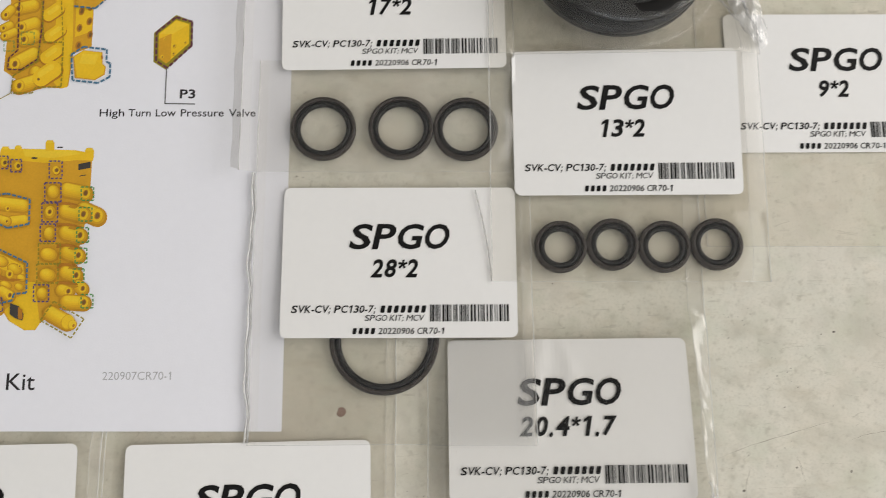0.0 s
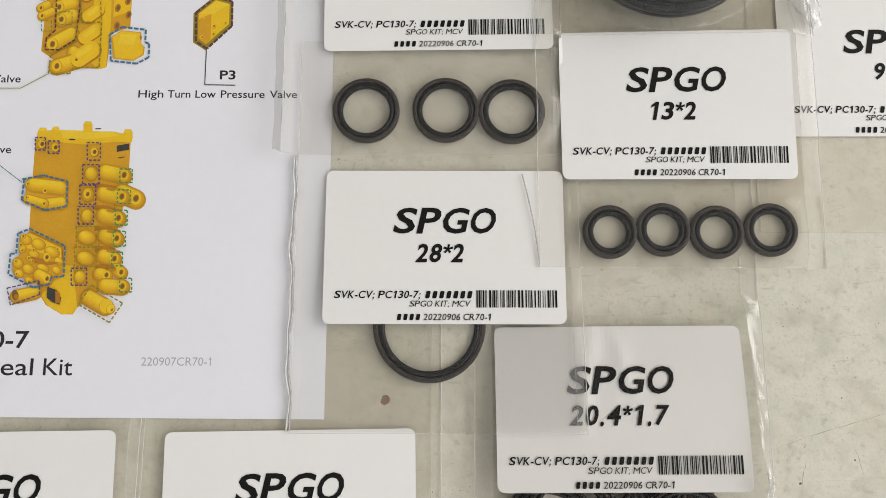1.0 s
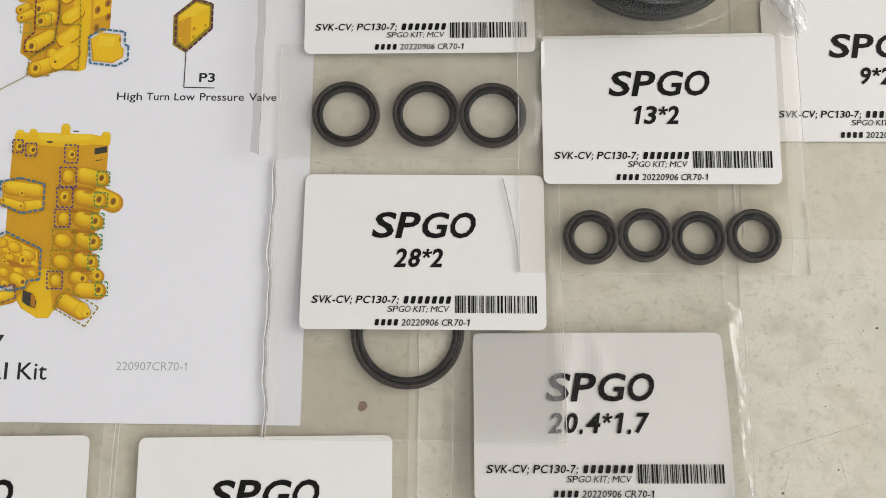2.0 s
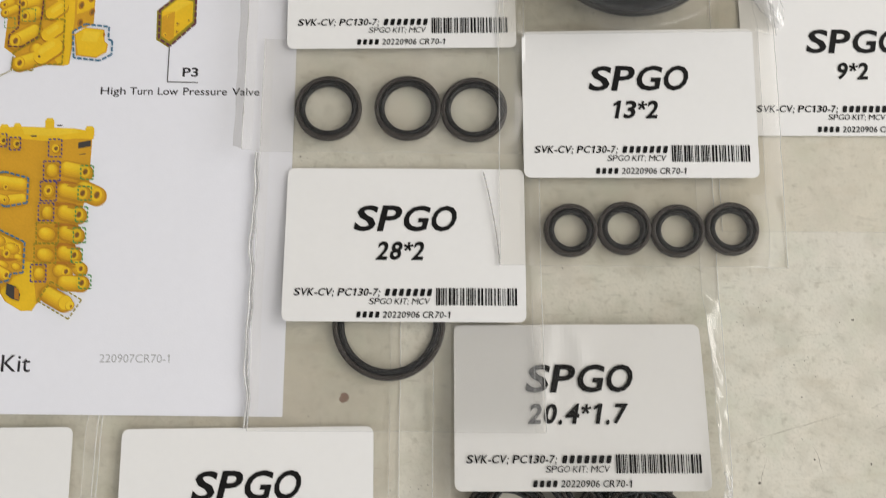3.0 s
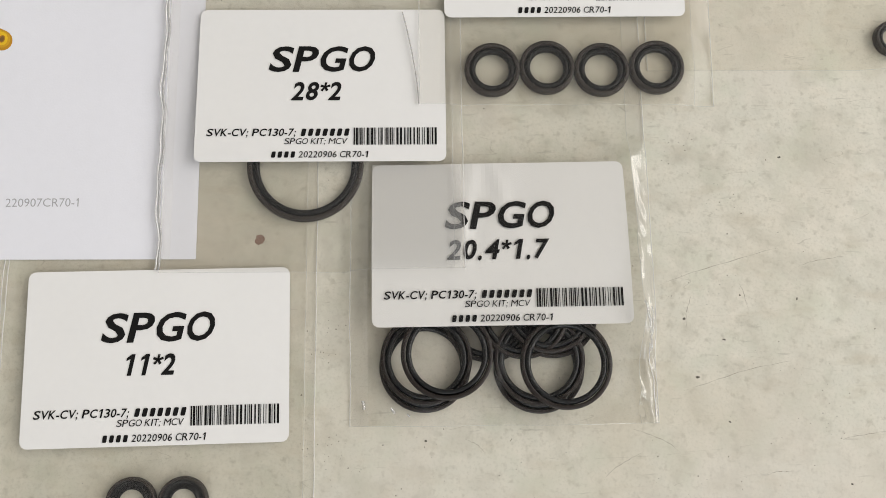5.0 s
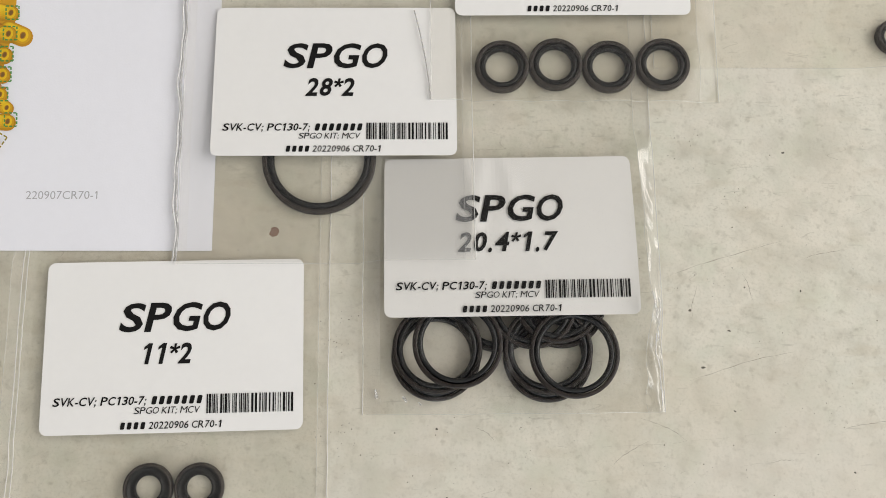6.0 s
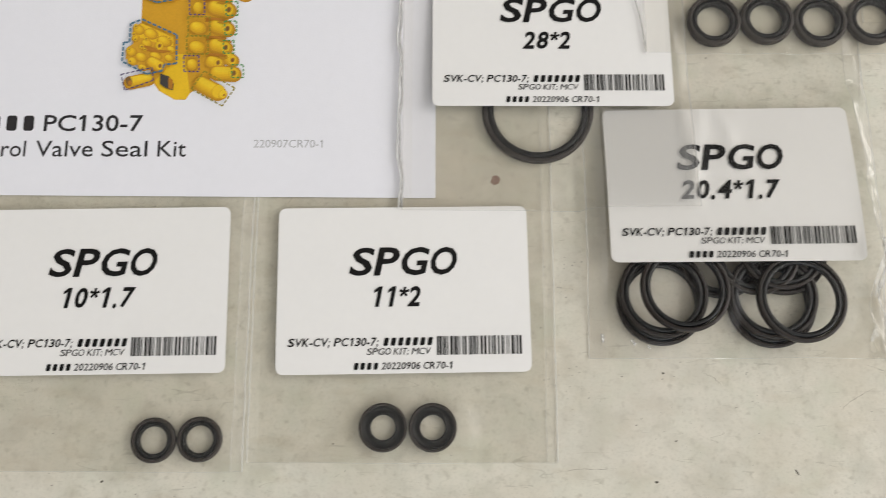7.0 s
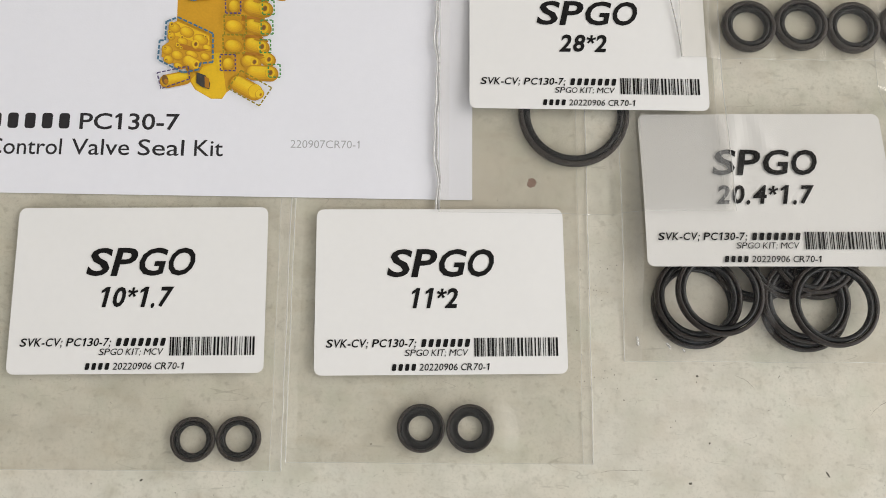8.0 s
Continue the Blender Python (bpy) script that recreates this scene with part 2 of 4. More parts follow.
wall_with_window("wall_east", "x", x1, y0, y1, -1.2, 1.5, 0.35, 1.9)
wall_with_window("wall_south", "y", y0 - 0.12, x0, x1 + 0.12, -1.0, 1.4, 0.45, 1.9)
window_unit("window_1", "x", x1, -1.2, 1.5, 0.35, 1.9)
window_unit("window_2", "y", y0 - 0.12, -1.0, 1.4, 0.45, 1.9)
tagged(mesh_object("wall_west", box_bm((x0 - 0.12, y0, zf), (x0, y1, zc)), WALL), "pale painted wall", "wall", kind="structure")
tagged(mesh_object("wall_north", box_bm((x0 - 0.12, y1, zf), (x1 + 0.12, y1 + 0.12, zc)), WALL), "pale painted wall", "wall", kind="structure")

# ---- work table ----
table = tagged(new("work_table"), "worn cream enamelled work table with scuffs and pits", "table")
part("tabletop", box_bm((-0.75, -0.42, -0.03), (0.65, 0.46, 0.0), 0.002), TABLE, table)
for lx in (-0.70, 0.60):
    for ly in (-0.37, 0.41):
        part("leg", box_bm((lx - 0.02, ly - 0.02, zf), (lx + 0.02, ly + 0.02, -0.03), 0.002), STEEL, table)


def blot(name, x, y, r, mat, parent, z=0.02, squash=1.0, turn=0.0, rng=random.Random(5), bm=None):
    """A thin irregular blot on the enamel."""
    own = bm is None
    bm = bm or bmesh.new()
    ring = []
    for i in range(14):
        a = i / 14 * math.tau
        k = r * (1 + rng.uniform(-0.2, 0.2))
        u, v = k * math.cos(a), k * squash * math.sin(a)
        ring.append(bm.verts.new(((x + u * math.cos(turn) - v * math.sin(turn)) * MM, (y + u * math.sin(turn) + v * math.cos(turn)) * MM, z * MM)))
    bm.faces.new(ring)
    return part(name, bm, mat, parent) if own else None


blot("stain", 15.6, -18.7, 1.15, STAIN, table)
for sx, sy, sr, sq, tu in ((118.4, -52.1, 0.85, 0.55, 0.1), (141.9, 1.0, 0.7, 0.5, 0.2), (125.3, -62.4, 0.6, 0.5, -0.5), (152.7, -76.8, 0.5, 0.7, -0.3), (143.4, -33.9, 0.6, 0.5, 1.2), (125.2, -43.4, 0.7, 0.45, -0.2), (116.0, -38.4, 0.6, 0.8, 0.3), (54.6, -65.8, 0.5, 0.8, 0), (56.8, -81.4, 0.45, 0.7, 0.5), (51.9, -90.6, 0.7, 0.6, 0), (84.3, -88.3, 1.3, 0.25, -1.0), (-75.7, -90.5, 0.6, 0.6, 0.4), (129.7, -32.9, 0.35, 1, 0), (44.8, -66.6, 0.35, 0.7, 0), (108, -70, 0.3, 0.8, 1)):
    blot("speck", sx, sy, sr * 0.62, PIT, table, squash=sq, turn=tu)
rng = random.Random(11)
bm = bmesh.new()
for i in range(130):
    px, py = rng.uniform(-125, 190), rng.uniform(-115, 115)
    blot("speck", px, py, rng.choice((0.07, 0.09, 0.12, 0.18)), None, None, squash=rng.uniform(0.3, 1), turn=rng.uniform(0, 3), rng=rng, bm=bm, z=0.015)
for cx, cy, spread, count in ((2.6, 41.8, 1.2, 16), (128, -8, 3, 14), (122, -30, 5, 16), (118, 4, 4, 14), (140, -48, 6, 12), (-20, -94, 6, 12), (60, -78, 8, 18), (150, -60, 7, 14), (8, -24, 3, 8), (110, -75, 6, 12), (32, -40, 2, 10), (31, -66, 3.5, 24), (31, -46, 1.4, 14), (36, -72, 3, 10), (70, -70, 9, 14), (-60, -93, 9, 12), (135, -70, 8, 14), (-80, -96, 8, 14)):
    for i in range(count):
        blot("speck", rng.gauss(cx, spread), rng.gauss(cy, spread * 0.6), rng.choice((0.06, 0.09, 0.15)), None, None, squash=rng.uniform(0.3, 1), turn=rng.uniform(0, 3), rng=rng, bm=bm, z=0.015)
tagged(part("fine_specks", bm, SPECK, table), kind="stuff")


def scratch(x, y, length, turn, bend, width=0.09):
    bm = bmesh.new()
    last = None
    n = 40
    for i in range(n + 1):
        s = i / n
        u, v = (s - 0.5) * length, bend * math.sin(s * math.pi) + 0.10 * math.sin(9 * s + x) + 0.05 * math.sin(31 * s + y)
        w = width * (0.2 + math.sin(math.pi * s)) * (0.35 + abs(math.sin(13 * s + x)))
        pair = [bm.verts.new(((x + u * math.cos(turn) - (v + k) * math.sin(turn)) * MM, (y + u * math.sin(turn) + (v + k) * math.cos(turn)) * MM, 0.018 * MM)) for k in (-w / 2, w / 2)]
        if last:
            bm.faces.new((last[0], pair[0], pair[1], last[1]))
        last = pair
    part("scratch", bm, SCRATCH, table)


for s in ((125, -26.0, 31, 0.288, 0.5), (128, -51.8, 27, 0.258, 0.6), (117.2, -36.5, 8, 1.35, 0.4), (130.5, -33.0, 7, -1.3, 0.3), (157, -66, 12, 0.15, 0.4), (108, -66.5, 12, -0.45, 0.8), (150, -25, 12, 0.2, 0.5), (66, -67, 6, -0.6, 0.3), (100, -72, 11, 0.55, 0.7), (-20, -98, 16, -0.1, 0.4), (36, -88, 14, 0.05, 0.3), (136, -74, 6, 0.1, 0.2)):
    scratch(*s)

# ---- rings ----
RINGS = []  # centre, outer radius, base height, thickness, level of the bag


BAND = ((0.60, 0.04), (0.58, 0.80), (0.60, 0.92), (0.65, 0.99), (0.72, 1.0), (0.88, 0.98), (0.96, 0.91), (1.0, 0.78), (1.0, 0.14), (0.97, 0.03))
CORE = ((0.06, 0.06), (0.01, 0.22), (0.0, 0.42), (0.03, 0.62), (0.10, 0.77), (0.20, 0.86), (0.31, 0.87), (0.42, 0.80), (0.51, 0.66), (0.56, 0.46), (0.56, 0.1))
LIP = ((0.77, 0.04), (0.75, 0.88), (0.80, 0.98), (0.86, 1.0), (0.93, 0.98), (0.98, 0.90), (1.0, 0.78), (1.0, 0.14), (0.97, 0.03))
CUP = ((0.06, 0.06), (0.01, 0.2), (0.0, 0.50), (0.05, 0.62), (0.13, 0.64), (0.22, 0.52), (0.36, 0.40), (0.52, 0.44), (0.62, 0.58), (0.68, 0.72), (0.73, 0.74), (0.74, 0.55), (0.74, 0.1))


def ring_mesh(outer, width, height, prof, steps=72):
    """A turned ring of one closed profile."""
    bm = bmesh.new()
    loops = []
    for i in range(steps):
        a = i / steps * math.tau
        loops.append([bm.verts.new(((outer - width + width * u) * math.cos(a) * MM, (outer - width + width * u) * math.sin(a) * MM, height * w * MM)) for u, w in prof])
    for i in range(steps):
        p, q = loops[i], loops[(i + 1) % steps]
        for k in range(len(prof)):
            j = (k + 1) % len(prof)
            bm.faces.new((p[k], q[k], q[j], p[j]))
    bmesh.ops.recalc_face_normals(bm, faces=bm.faces[:])
    return bm


def seal_rings(name, outer, width, height, level, places, mats, label, group, shape=(BAND, CORE)):
    """Seals of two pieces: a brownish slide band round a black rubber core."""
    first = None
    for x, y, z, tilt in places:
        m = pose(x * MM, y * MM, z * MM, tilt) @ pose(0, 0, 0, 0, 0, (x * 37) % 360)
        if first is None:
            first = tagged(new(name), label, "seal ring", group)
            part("outer_band", ring_mesh(outer, width, height, shape[0]), mats[0], first, "dull brownish black band", smooth=True)
            part("rubber_core", ring_mesh(outer, width, height, shape[1]), mats[1], first, "smooth black rubber core", smooth=True)
            first.matrix_world = m
        else:
            copy_thing(first, m)
        RINGS.append((x, y, outer, z + height, level))


seal_rings("rubber_ring", 5.6, 2.75, 2.0, 1, ((-11.2, -78.3, 0.2, 0), (0.3, -78.3, 0.2, 0)), DULL, "small thick black rubber ring inside a clear bag", "rings of size eleven", (LIP, CUP))
seal_rings("rubber_ring", 5.15, 2.05, 1.7, 1, ((-64.1, -81.2, 0.2, 0), (-53.5, -81.0, 0.2, 0)), DULL, "small black rubber ring inside a clear bag", "rings of size ten")
seal_rings("rubber_ring", 4.6, 2.1, 2.0, 1, ((172.6, 31.3, 0.2, 0), (182.4, 31.6, 0.2, 0)), DULL, "tiny black rubber ring inside a clear bag", "rings of size nine")
seal_rings("rubber_ring", 10.55, 2.45, 1.6, 2, ((54.6, -48.9, 0.3, 0), (54.9, -47.2, 1.95, -1.5), (59.6, -46.2, 3.7, -6.0), (81.0, -49.4, 0.3, 0), (80.9, -47.6, 1.95, -1.5), (86.8, -48.6, 3.7, -4.0), (84.6, -36.8, 0.4, 0), (83.6, -35.8, 2.05, -1.0), (69.5, -37.6, 0.4, 0), (77.5, -37.0, 1.9, -1.0)), OILED, "thin glossy black rubber ring in a loose pile", "rings of the loose pile")
seal_rings("rubber_ring", 13.9, 2.9, 1.6, 3, ((26.3, -0.7, 0.25, 0),), DULL, "large thin black rubber ring half under a label", "ring of size twenty-eight")
seal_rings("rubber_ring", 8.6, 2.6, 2.0, 4, ((9.8, 54.9, 0.45, 0), (30.3, 55.1, 0.45, 0), (47.4, 54.8, 0.45, 0)), DULL, "black rubber ring in a row of three", "rings of size seventeen")
seal_rings("rubber_ring", 6.8, 2.7, 2.0, 5, ((71.7, 23.1, 0.45, 0), (85.2, 23.7, 0.45, 0), (98.7, 23.1, 0.45, 0), (112.4, 23.7, 0.45, 0)), DULL, "black rubber ring in a row of four", "rings of size thirteen")
seal_rings("rubber_ring", 25.6, 10.0, 3.6, 6, ((89.2, 105.6, 2.9, 0), (88.4, 105.0, 6.5, 1.5), (90.0, 106.2, 10.2, -1.5)), HEAVY, "large heavy black rubber ring in a stack", "stack of large rings")


def bulge(x, y, level):
    """How far the rings in one bag lift its front film."""
    h = 0.0
    for cx, cy, r, top, lv in RINGS:
        if lv == level:
            d = math.hypot(x - cx, y - cy)
            spread = 4.0 if lv == 6 else 6.0 + top
            if d < r + spread:
                h = max(h, top * (1 - smooth_step(r + 0.3, r + spread, d)))
    return h




class Skin:
    """Height of one bag's front film, in millimetres: it climbs over what lies below, its rings and its stiff label."""

    def __init__(self, extent, level, below=(), plate=None, over_sheet=False, extra=None, tucked=False, bend=1.0):
        self.extent, self.level, self.below, self.plate, self.over_sheet, self.extra, self.tucked, self.bend = extent, level, below, plate, over_sheet, extra, tucked, bend

    def rest(self, x, y):
        z = 0.12
        if self.over_sheet:
            z += 0.95 * (1 - smooth_step(0.9, 4.0, x)) * smooth_step(-25.5, -23.5, y)
        for s in self.below:
            a, b, c, d = s.extent
            if a - 0.5 < x < b + 0.5 and c - 0.5 < y < d + 0.5:
                z = max(z, s.top(x, y) + 0.12)
        return z

    def front(self, x, y):
        z = max(self.rest(x, y) + 0.1, bulge(x, y, self.level) + 0.2)
        if self.plate:
            a, b, c, d, low_left, high_left, low_right, high_right = self.plate
            away = math.hypot(max(a - x, x - b, 0), max(c - y, y - d, 0))
            if away < 9:
                u, v = min(1.0, max(0.0, (x - a) / (b - a))), min(1.0, max(0.0, (y - c) / (d - c)))
                v = v ** self.bend
                flat = (low_left + (high_left - low_left) * v) * (1 - u) + (low_right + (high_right - low_right) * v) * u
                k = smooth_step(9, 0.3, away)
                z = max(z, flat) if away > 0 and flat < z else z + (flat - z) * k
        if self.tucked:
            z += (0.26 - z) * smooth_step(-25.8, -23.8, y) * smooth_step(4.5, 1.5, x)
        return z + (self.extra(x, y) if self.extra else 0.0)

    def top(self, x, y):
        """The film, or the label on it."""
        z = self.front(x, y)
        if self.plate:
            a, b, c, d = self.plate[:4]
            if a - 1 < x < b + 1 and c - 1 < y < d + 1:
                z += 0.46
        return z


def sheet(x0, x1, y0, y1, step, height):
    """A film as a fine grid that follows a height in millimetres."""
    bm = bmesh.new()
    nx, ny = max(2, round((x1 - x0) / step)), max(2, round((y1 - y0) / step))
    rows = []
    for j in range(ny + 1):
        row = []
        for i in range(nx + 1):
            x, y = x0 + (x1 - x0) * i / nx, y0 + (y1 - y0) * j / ny
            row.append(bm.verts.new((x * MM, y * MM, height(x, y) * MM)))
        rows.append(row)
    for j in range(ny):
        for i in range(nx):
            bm.faces.new((rows[j][i], rows[j][i + 1], rows[j + 1][i + 1], rows[j + 1][i]))
    return bm


def rod(points, radius, sides=6):
    """A thin welded edge through points in millimetres."""
    bm = bmesh.new()
    last = None
    for i, p in enumerate(points):
        a, b = Vector(points[max(0, i - 1)]), Vector(points[min(len(points) - 1, i + 1)])
        d = (b - a).normalized()
        s = d.cross(Vector((0, 0, 1))).normalized()
        ring = []
        for k in range(sides):
            w = k / sides * math.tau
            q = Vector(p) + radius * (s * math.cos(w) + Vector((0, 0, 1)) * math.sin(w))
            ring.append(bm.verts.new(q * MM))
        if last:
            for k in range(sides):
                bm.faces.new((last[k], last[(k + 1) % sides], ring[(k + 1) % sides], ring[k]))
        last = ring
    return bm


# ---- writing ----
GLYPHS = {}


def outlines(body, bold):
    """Outlines of a line of writing at size one, as points and faces."""
    cu = bpy.data.curves.new("writing", "FONT")
    cu.body, cu.offset, cu.resolution_u = body, bold, 3
    ob = new("writing", cu)
    bpy.context.view_layer.update()
    me = bpy.data.meshes.new_from_object(ob.evaluated_get(bpy.context.evaluated_depsgraph_get()))
    found = [(v.co.x, v.co.y) for v in me.vertices], [tuple(p.vertices) for p in me.polygons]
    bpy.data.objects.remove(ob)
    bpy.data.curves.remove(cu)
    bpy.data.meshes.remove(me)
    return found


def letters(body, bold):
    """The same, once for each line, with a flag on every figure one, which the built-in font draws as a bare stem."""
    key = (body, bold)
    if key not in GLYPHS:
        pts, faces = outlines(body, bold)
        stem = outlines("1", bold)[0] if "1" in body else []
        for i, c in enumerate(body):
            if c == "1":
                low, high, tall = min(p[0] for p in stem), max(p[0] for p in stem), max(p[1] for p in stem)
                wide = high - low
                left = max(p[0] for p in outlines(body[:i + 1], bold)[0]) - wide
                k = len(pts)
                pts += [(left + 0.1 * wide, tall), (left - FLAG * wide, tall * 0.82), (left - FLAG * wide, tall * 0.67), (left + 0.1 * wide, tall * 0.79)]
                faces.append((k, k + 1, k + 2, k + 3))
        GLYPHS[key] = (pts, faces)
    return GLYPHS[key]


FLAG = 0.95
CAPS = max(p[1] for p in letters("H", 0.0)[0])


def write(bm, body, xa, xb, base, caps, put, slant=0.0, bold=0.0):
    """A line of writing from xa to xb on a base line; put places a point."""
    pts, faces = letters(body, bold)
    lo, hi = min(p[0] for p in pts), max(p[0] for p in pts)
    made = []
    for u, v in pts:
        y = v / CAPS * caps
        made.append(bm.verts.new(put(xa + (u - lo) / (hi - lo) * (xb - xa - slant * caps) + slant * y, base + y)))
    for f in faces:
        try:
            bm.faces.new([made[i] for i in f])
        except ValueError:
            pass


# widths of a plain grotesque's letters, in thousandths of its size
ADVANCE = {c: int(w) for c, w in (p.split(":") for p in "A:667 B:667 C:722 D:722 E:667 G:778 I:278 K:690 M:833 O:778 P:667 R:722 S:667 T:611 U:722 V:667 *:389 -:333 ;:278 .:278 sp:278".split())}
INK_BOX = {"1": (0.10, 0.40), "-": (0.03, 0.30), ";": (0.07, 0.20), ".": (0.07, 0.21), "I": (0.07, 0.21), "V": (0.01, 0.66), "T": (0.02, 0.59), "4": (0.02, 0.54), "7": (0.05, 0.53)}


def write_line(bm, body, xa, xb, base, caps, put, slant=0.0, bold=0.0):
    """A line set letter by letter with even figures, from xa to xb."""
    pen, boxes = 0.0, []
    for c in body:
        wide = ADVANCE.get("sp" if c == " " else c, 556) / 1000
        lo, hi = INK_BOX.get(c, (0.045, wide - 0.035))
        boxes.append((c, pen + lo, pen + hi))
        pen += wide
    left, right = boxes[0][1], boxes[-1][2]
    k = (xb - xa - slant * caps) / (right - left)
    for c, lo, hi in boxes:
        if c == " ":
            continue
        if c == "*":
            star(bm, xa + k * ((lo + hi) / 2 - left) + slant * caps * 0.72, base + caps * 0.72, caps * 0.25, put, slant)
            continue
        pts, faces = letters(c, bold)
        x0, x1 = min(p[0] for p in pts), max(p[0] for p in pts)
        y0, y1 = (0.0, CAPS) if c in "-;." else (min(p[1] for p in pts), max(p[1] for p in pts))
        made = []
        for u, v in pts:
            y = (v - y0) / (y1 - y0) * caps
            made.append(bm.verts.new(put(xa + k * (lo - left + (u - x0) / (x1 - x0) * (hi - lo)) + slant * y, base + y)))
        for f in faces:
            bm.faces.new([made[i] for i in f])


def block(bm, a, b, base, caps, put, slant=0.0, rows=12, cols=6):
    """One plain slanted block with rounded corners in place of a letter of a maker's name."""
    r = min(b - a, caps) * 0.28
    last = None
    for j in range(rows + 1):
        y = caps * (1 - math.cos(math.pi * j / rows)) / 2
        d = max(r - y, y - caps + r, 0)
        inset = r - math.sqrt(max(0.0, r * r - d * d))
        line = [bm.verts.new(put(a + inset + (b - a - 2 * inset) * i / cols + slant * y, base + y)) for i in range(cols + 1)]
        if last:
            for i in range(cols):
                bm.faces.new((last[i], last[i + 1], line[i + 1], line[i]))
        last = line


def block_spans(xa, xb, caps, count, slant, fill=0.62):
    """Where the blocks of a row begin and end."""
    pitch = (xb - xa - slant * caps) / (count - 1 + fill)
    return [(xa + i * pitch, xa + (i + fill) * pitch) for i in range(count)]


def bars(bm, xa, xb, base, caps, put, count, slant=0.0):
    for a, b in block_spans(xa, xb, caps, count, slant):
        block(bm, a, b, base, caps, put, slant)


def star(bm, x, y, r, put, slant):
    """An asterisk of five arms."""
    for k in range(5):
        a = math.pi / 2 + k * math.tau / 5
        c, d, w = math.cos(a), math.sin(a), r * 0.26
        bm.faces.new([bm.verts.new(put(x + c * p - d * q + slant * (d * p + c * q), y + d * p + c * q)) for p, q in ((0, -w * 0.7), (r, -w), (r, w), (0, w * 0.7))])


def barcode(bm, xa, xb, base, top, put, seed):
    """Upright bars of uneven width."""
    g = random.Random(seed)
    x, rows = xa, 4
    while x < xb - 0.5:
        w = g.choice((0.17, 0.17, 0.34, 0.5))
        cols = [[bm.verts.new(put(k, base + (top - base) * j / rows)) for j in range(rows + 1)] for k in (x, x + w)]
        for j in range(rows):
            bm.faces.new((cols[0][j], cols[1][j], cols[1][j + 1], cols[0][j + 1]))
        x += w + g.choice((0.19, 0.19, 0.34, 0.5))


def bag_label(bag, skin, x, y, turn, size, sx, lift=0.2, ink=0.12, H=39.2):
    """A white sticker, 60 by 39 mm, with its printed lines."""
    W, R, nx, ny = 60.1, 1.7, 60, 39
    ct, st = math.cos(radians(turn)), math.sin(radians(turn))

    def put(u, v, up=ink):
        v *= H / 39.2
        px, py = x + u * ct - v * st, y + u * st + v * ct
        return (px * MM, py * MM, (skin.front(px, py) + lift + up) * MM)

    bm = bmesh.new()
    grid = []
    for j in range(ny + 1):
        row = []
        for i in range(nx + 1):
            u, v = W * i / nx, 39.2 * j / ny
            du, dv = max(R - u, u - W + R, 0) / R, max(R - v, v - 39.2 + R, 0) / R
            if du and dv:
                eu, ev = du * math.sqrt(1 - dv * dv / 2), dv * math.sqrt(1 - du * du / 2)
                u += (du - eu) * R * (1 if u < W / 2 else -1)
                v += (dv - ev) * R * (1 if v < 19.6 else -1)
            row.append(bm.verts.new(put(u, v, 0)))
        grid.append(row)
    for j in range(ny):
        for i in range(nx):
            bm.faces.new((grid[j][i], grid[j][i + 1], grid[j + 1][i + 1], grid[j + 1][i]))
    low = bmesh.ops.extrude_face_region(bm, geom=bm.faces[:])
    for e in low["geom"]:
        if isinstance(e, bmesh.types.BMVert):
            e.co.z -= 0.07 * MM
    bmesh.ops.recalc_face_normals(bm, faces=bm.faces[:])
    sticker = part("label", bm, LABEL, bag, "white paper sticker with black print")

    def line(name, fill, mat=INK):
        b = bmesh.new()
        fill(b)
        made = part(name, b, mat, sticker)
        if name == "barcode":
            tagged(made, kind="stuff")

    line("seal_type_text", lambda b: write_line(b, "SPGO", 16.9, 43.7, 22.75, 6.7, put, 0.22, 0.02))
    line("size_text", lambda b: write_line(b, size, sx[0], sx[1], 15.4, 4.75, put, 0.2, 0.026))
    line("model_text", lambda b: (write_line(b, "SVK-CV; PC130-7;", 2.7, 24.3, 6.35, 1.9, put, 0.2, 0.014), bars(b, 25.2, 37.0, 6.35, 1.85, put, 7, 0.2)))
    line("kit_text", lambda b: write_line(b, "SPGO KIT; MCV", 21.3, 36.5, 4.3, 1.5, put, 0.2, 0.0))
    line("batch_text", lambda b: (bars(b, 18.3, 24.1, 0.95, 1.55, put, 4, 0.15), write_line(b, "20220906 CR70-1", 24.8, 41.5, 0.95, 1.6, put, 0.15, 0.006)))
    line("barcode", lambda b: barcode(b, 37.9, 58.8, 4.1, 8.4, put, 7))
    return sticker


def plastic_bag(skin, label, film=FILM, step=1.0, seal=2.4, seam=SEAL):
    """A clear flat bag: clear film, milky welded sides and a cut edge with its highlight put in as milk."""
    xa, xb, ya, yb = skin.extent
    bag = tagged(new("plastic_bag"), label, "plastic bag", "clear bags on the table")
    part("film", sheet(xa + seal, xb - seal, ya, yb, step, skin.front), film, bag, smooth=True)
    for u in (xa, xb - seal):
        part("side_seal", sheet(u, u + seal, ya, yb, 0.5 if seam is PINCHED else 0.8, skin.front), seam, bag, "milky welded seam", smooth=True)
    n = 90

    def wave(u, y):
        return u + 0.05 * math.sin(y * 0.21 + u) + 0.03 * math.sin(y * 0.67)

    for u, r in ((xa, 0.10), (xb, 0.11), (xb - seal, 0.04)):
        part("welded_edge", rod([(wave(u, y), y, skin.front(u, y) + 0.03) for y in [ya + (yb - ya) * i / n for i in range(n + 1)]], r), EDGE, bag)
    part("bottom_fold", rod([(xa + (xb - xa) * i / n, ya, skin.front(xa + (xb - xa) * i / n, ya)) for i in range(n + 1)], 0.035), EDGE, bag)
    return bag


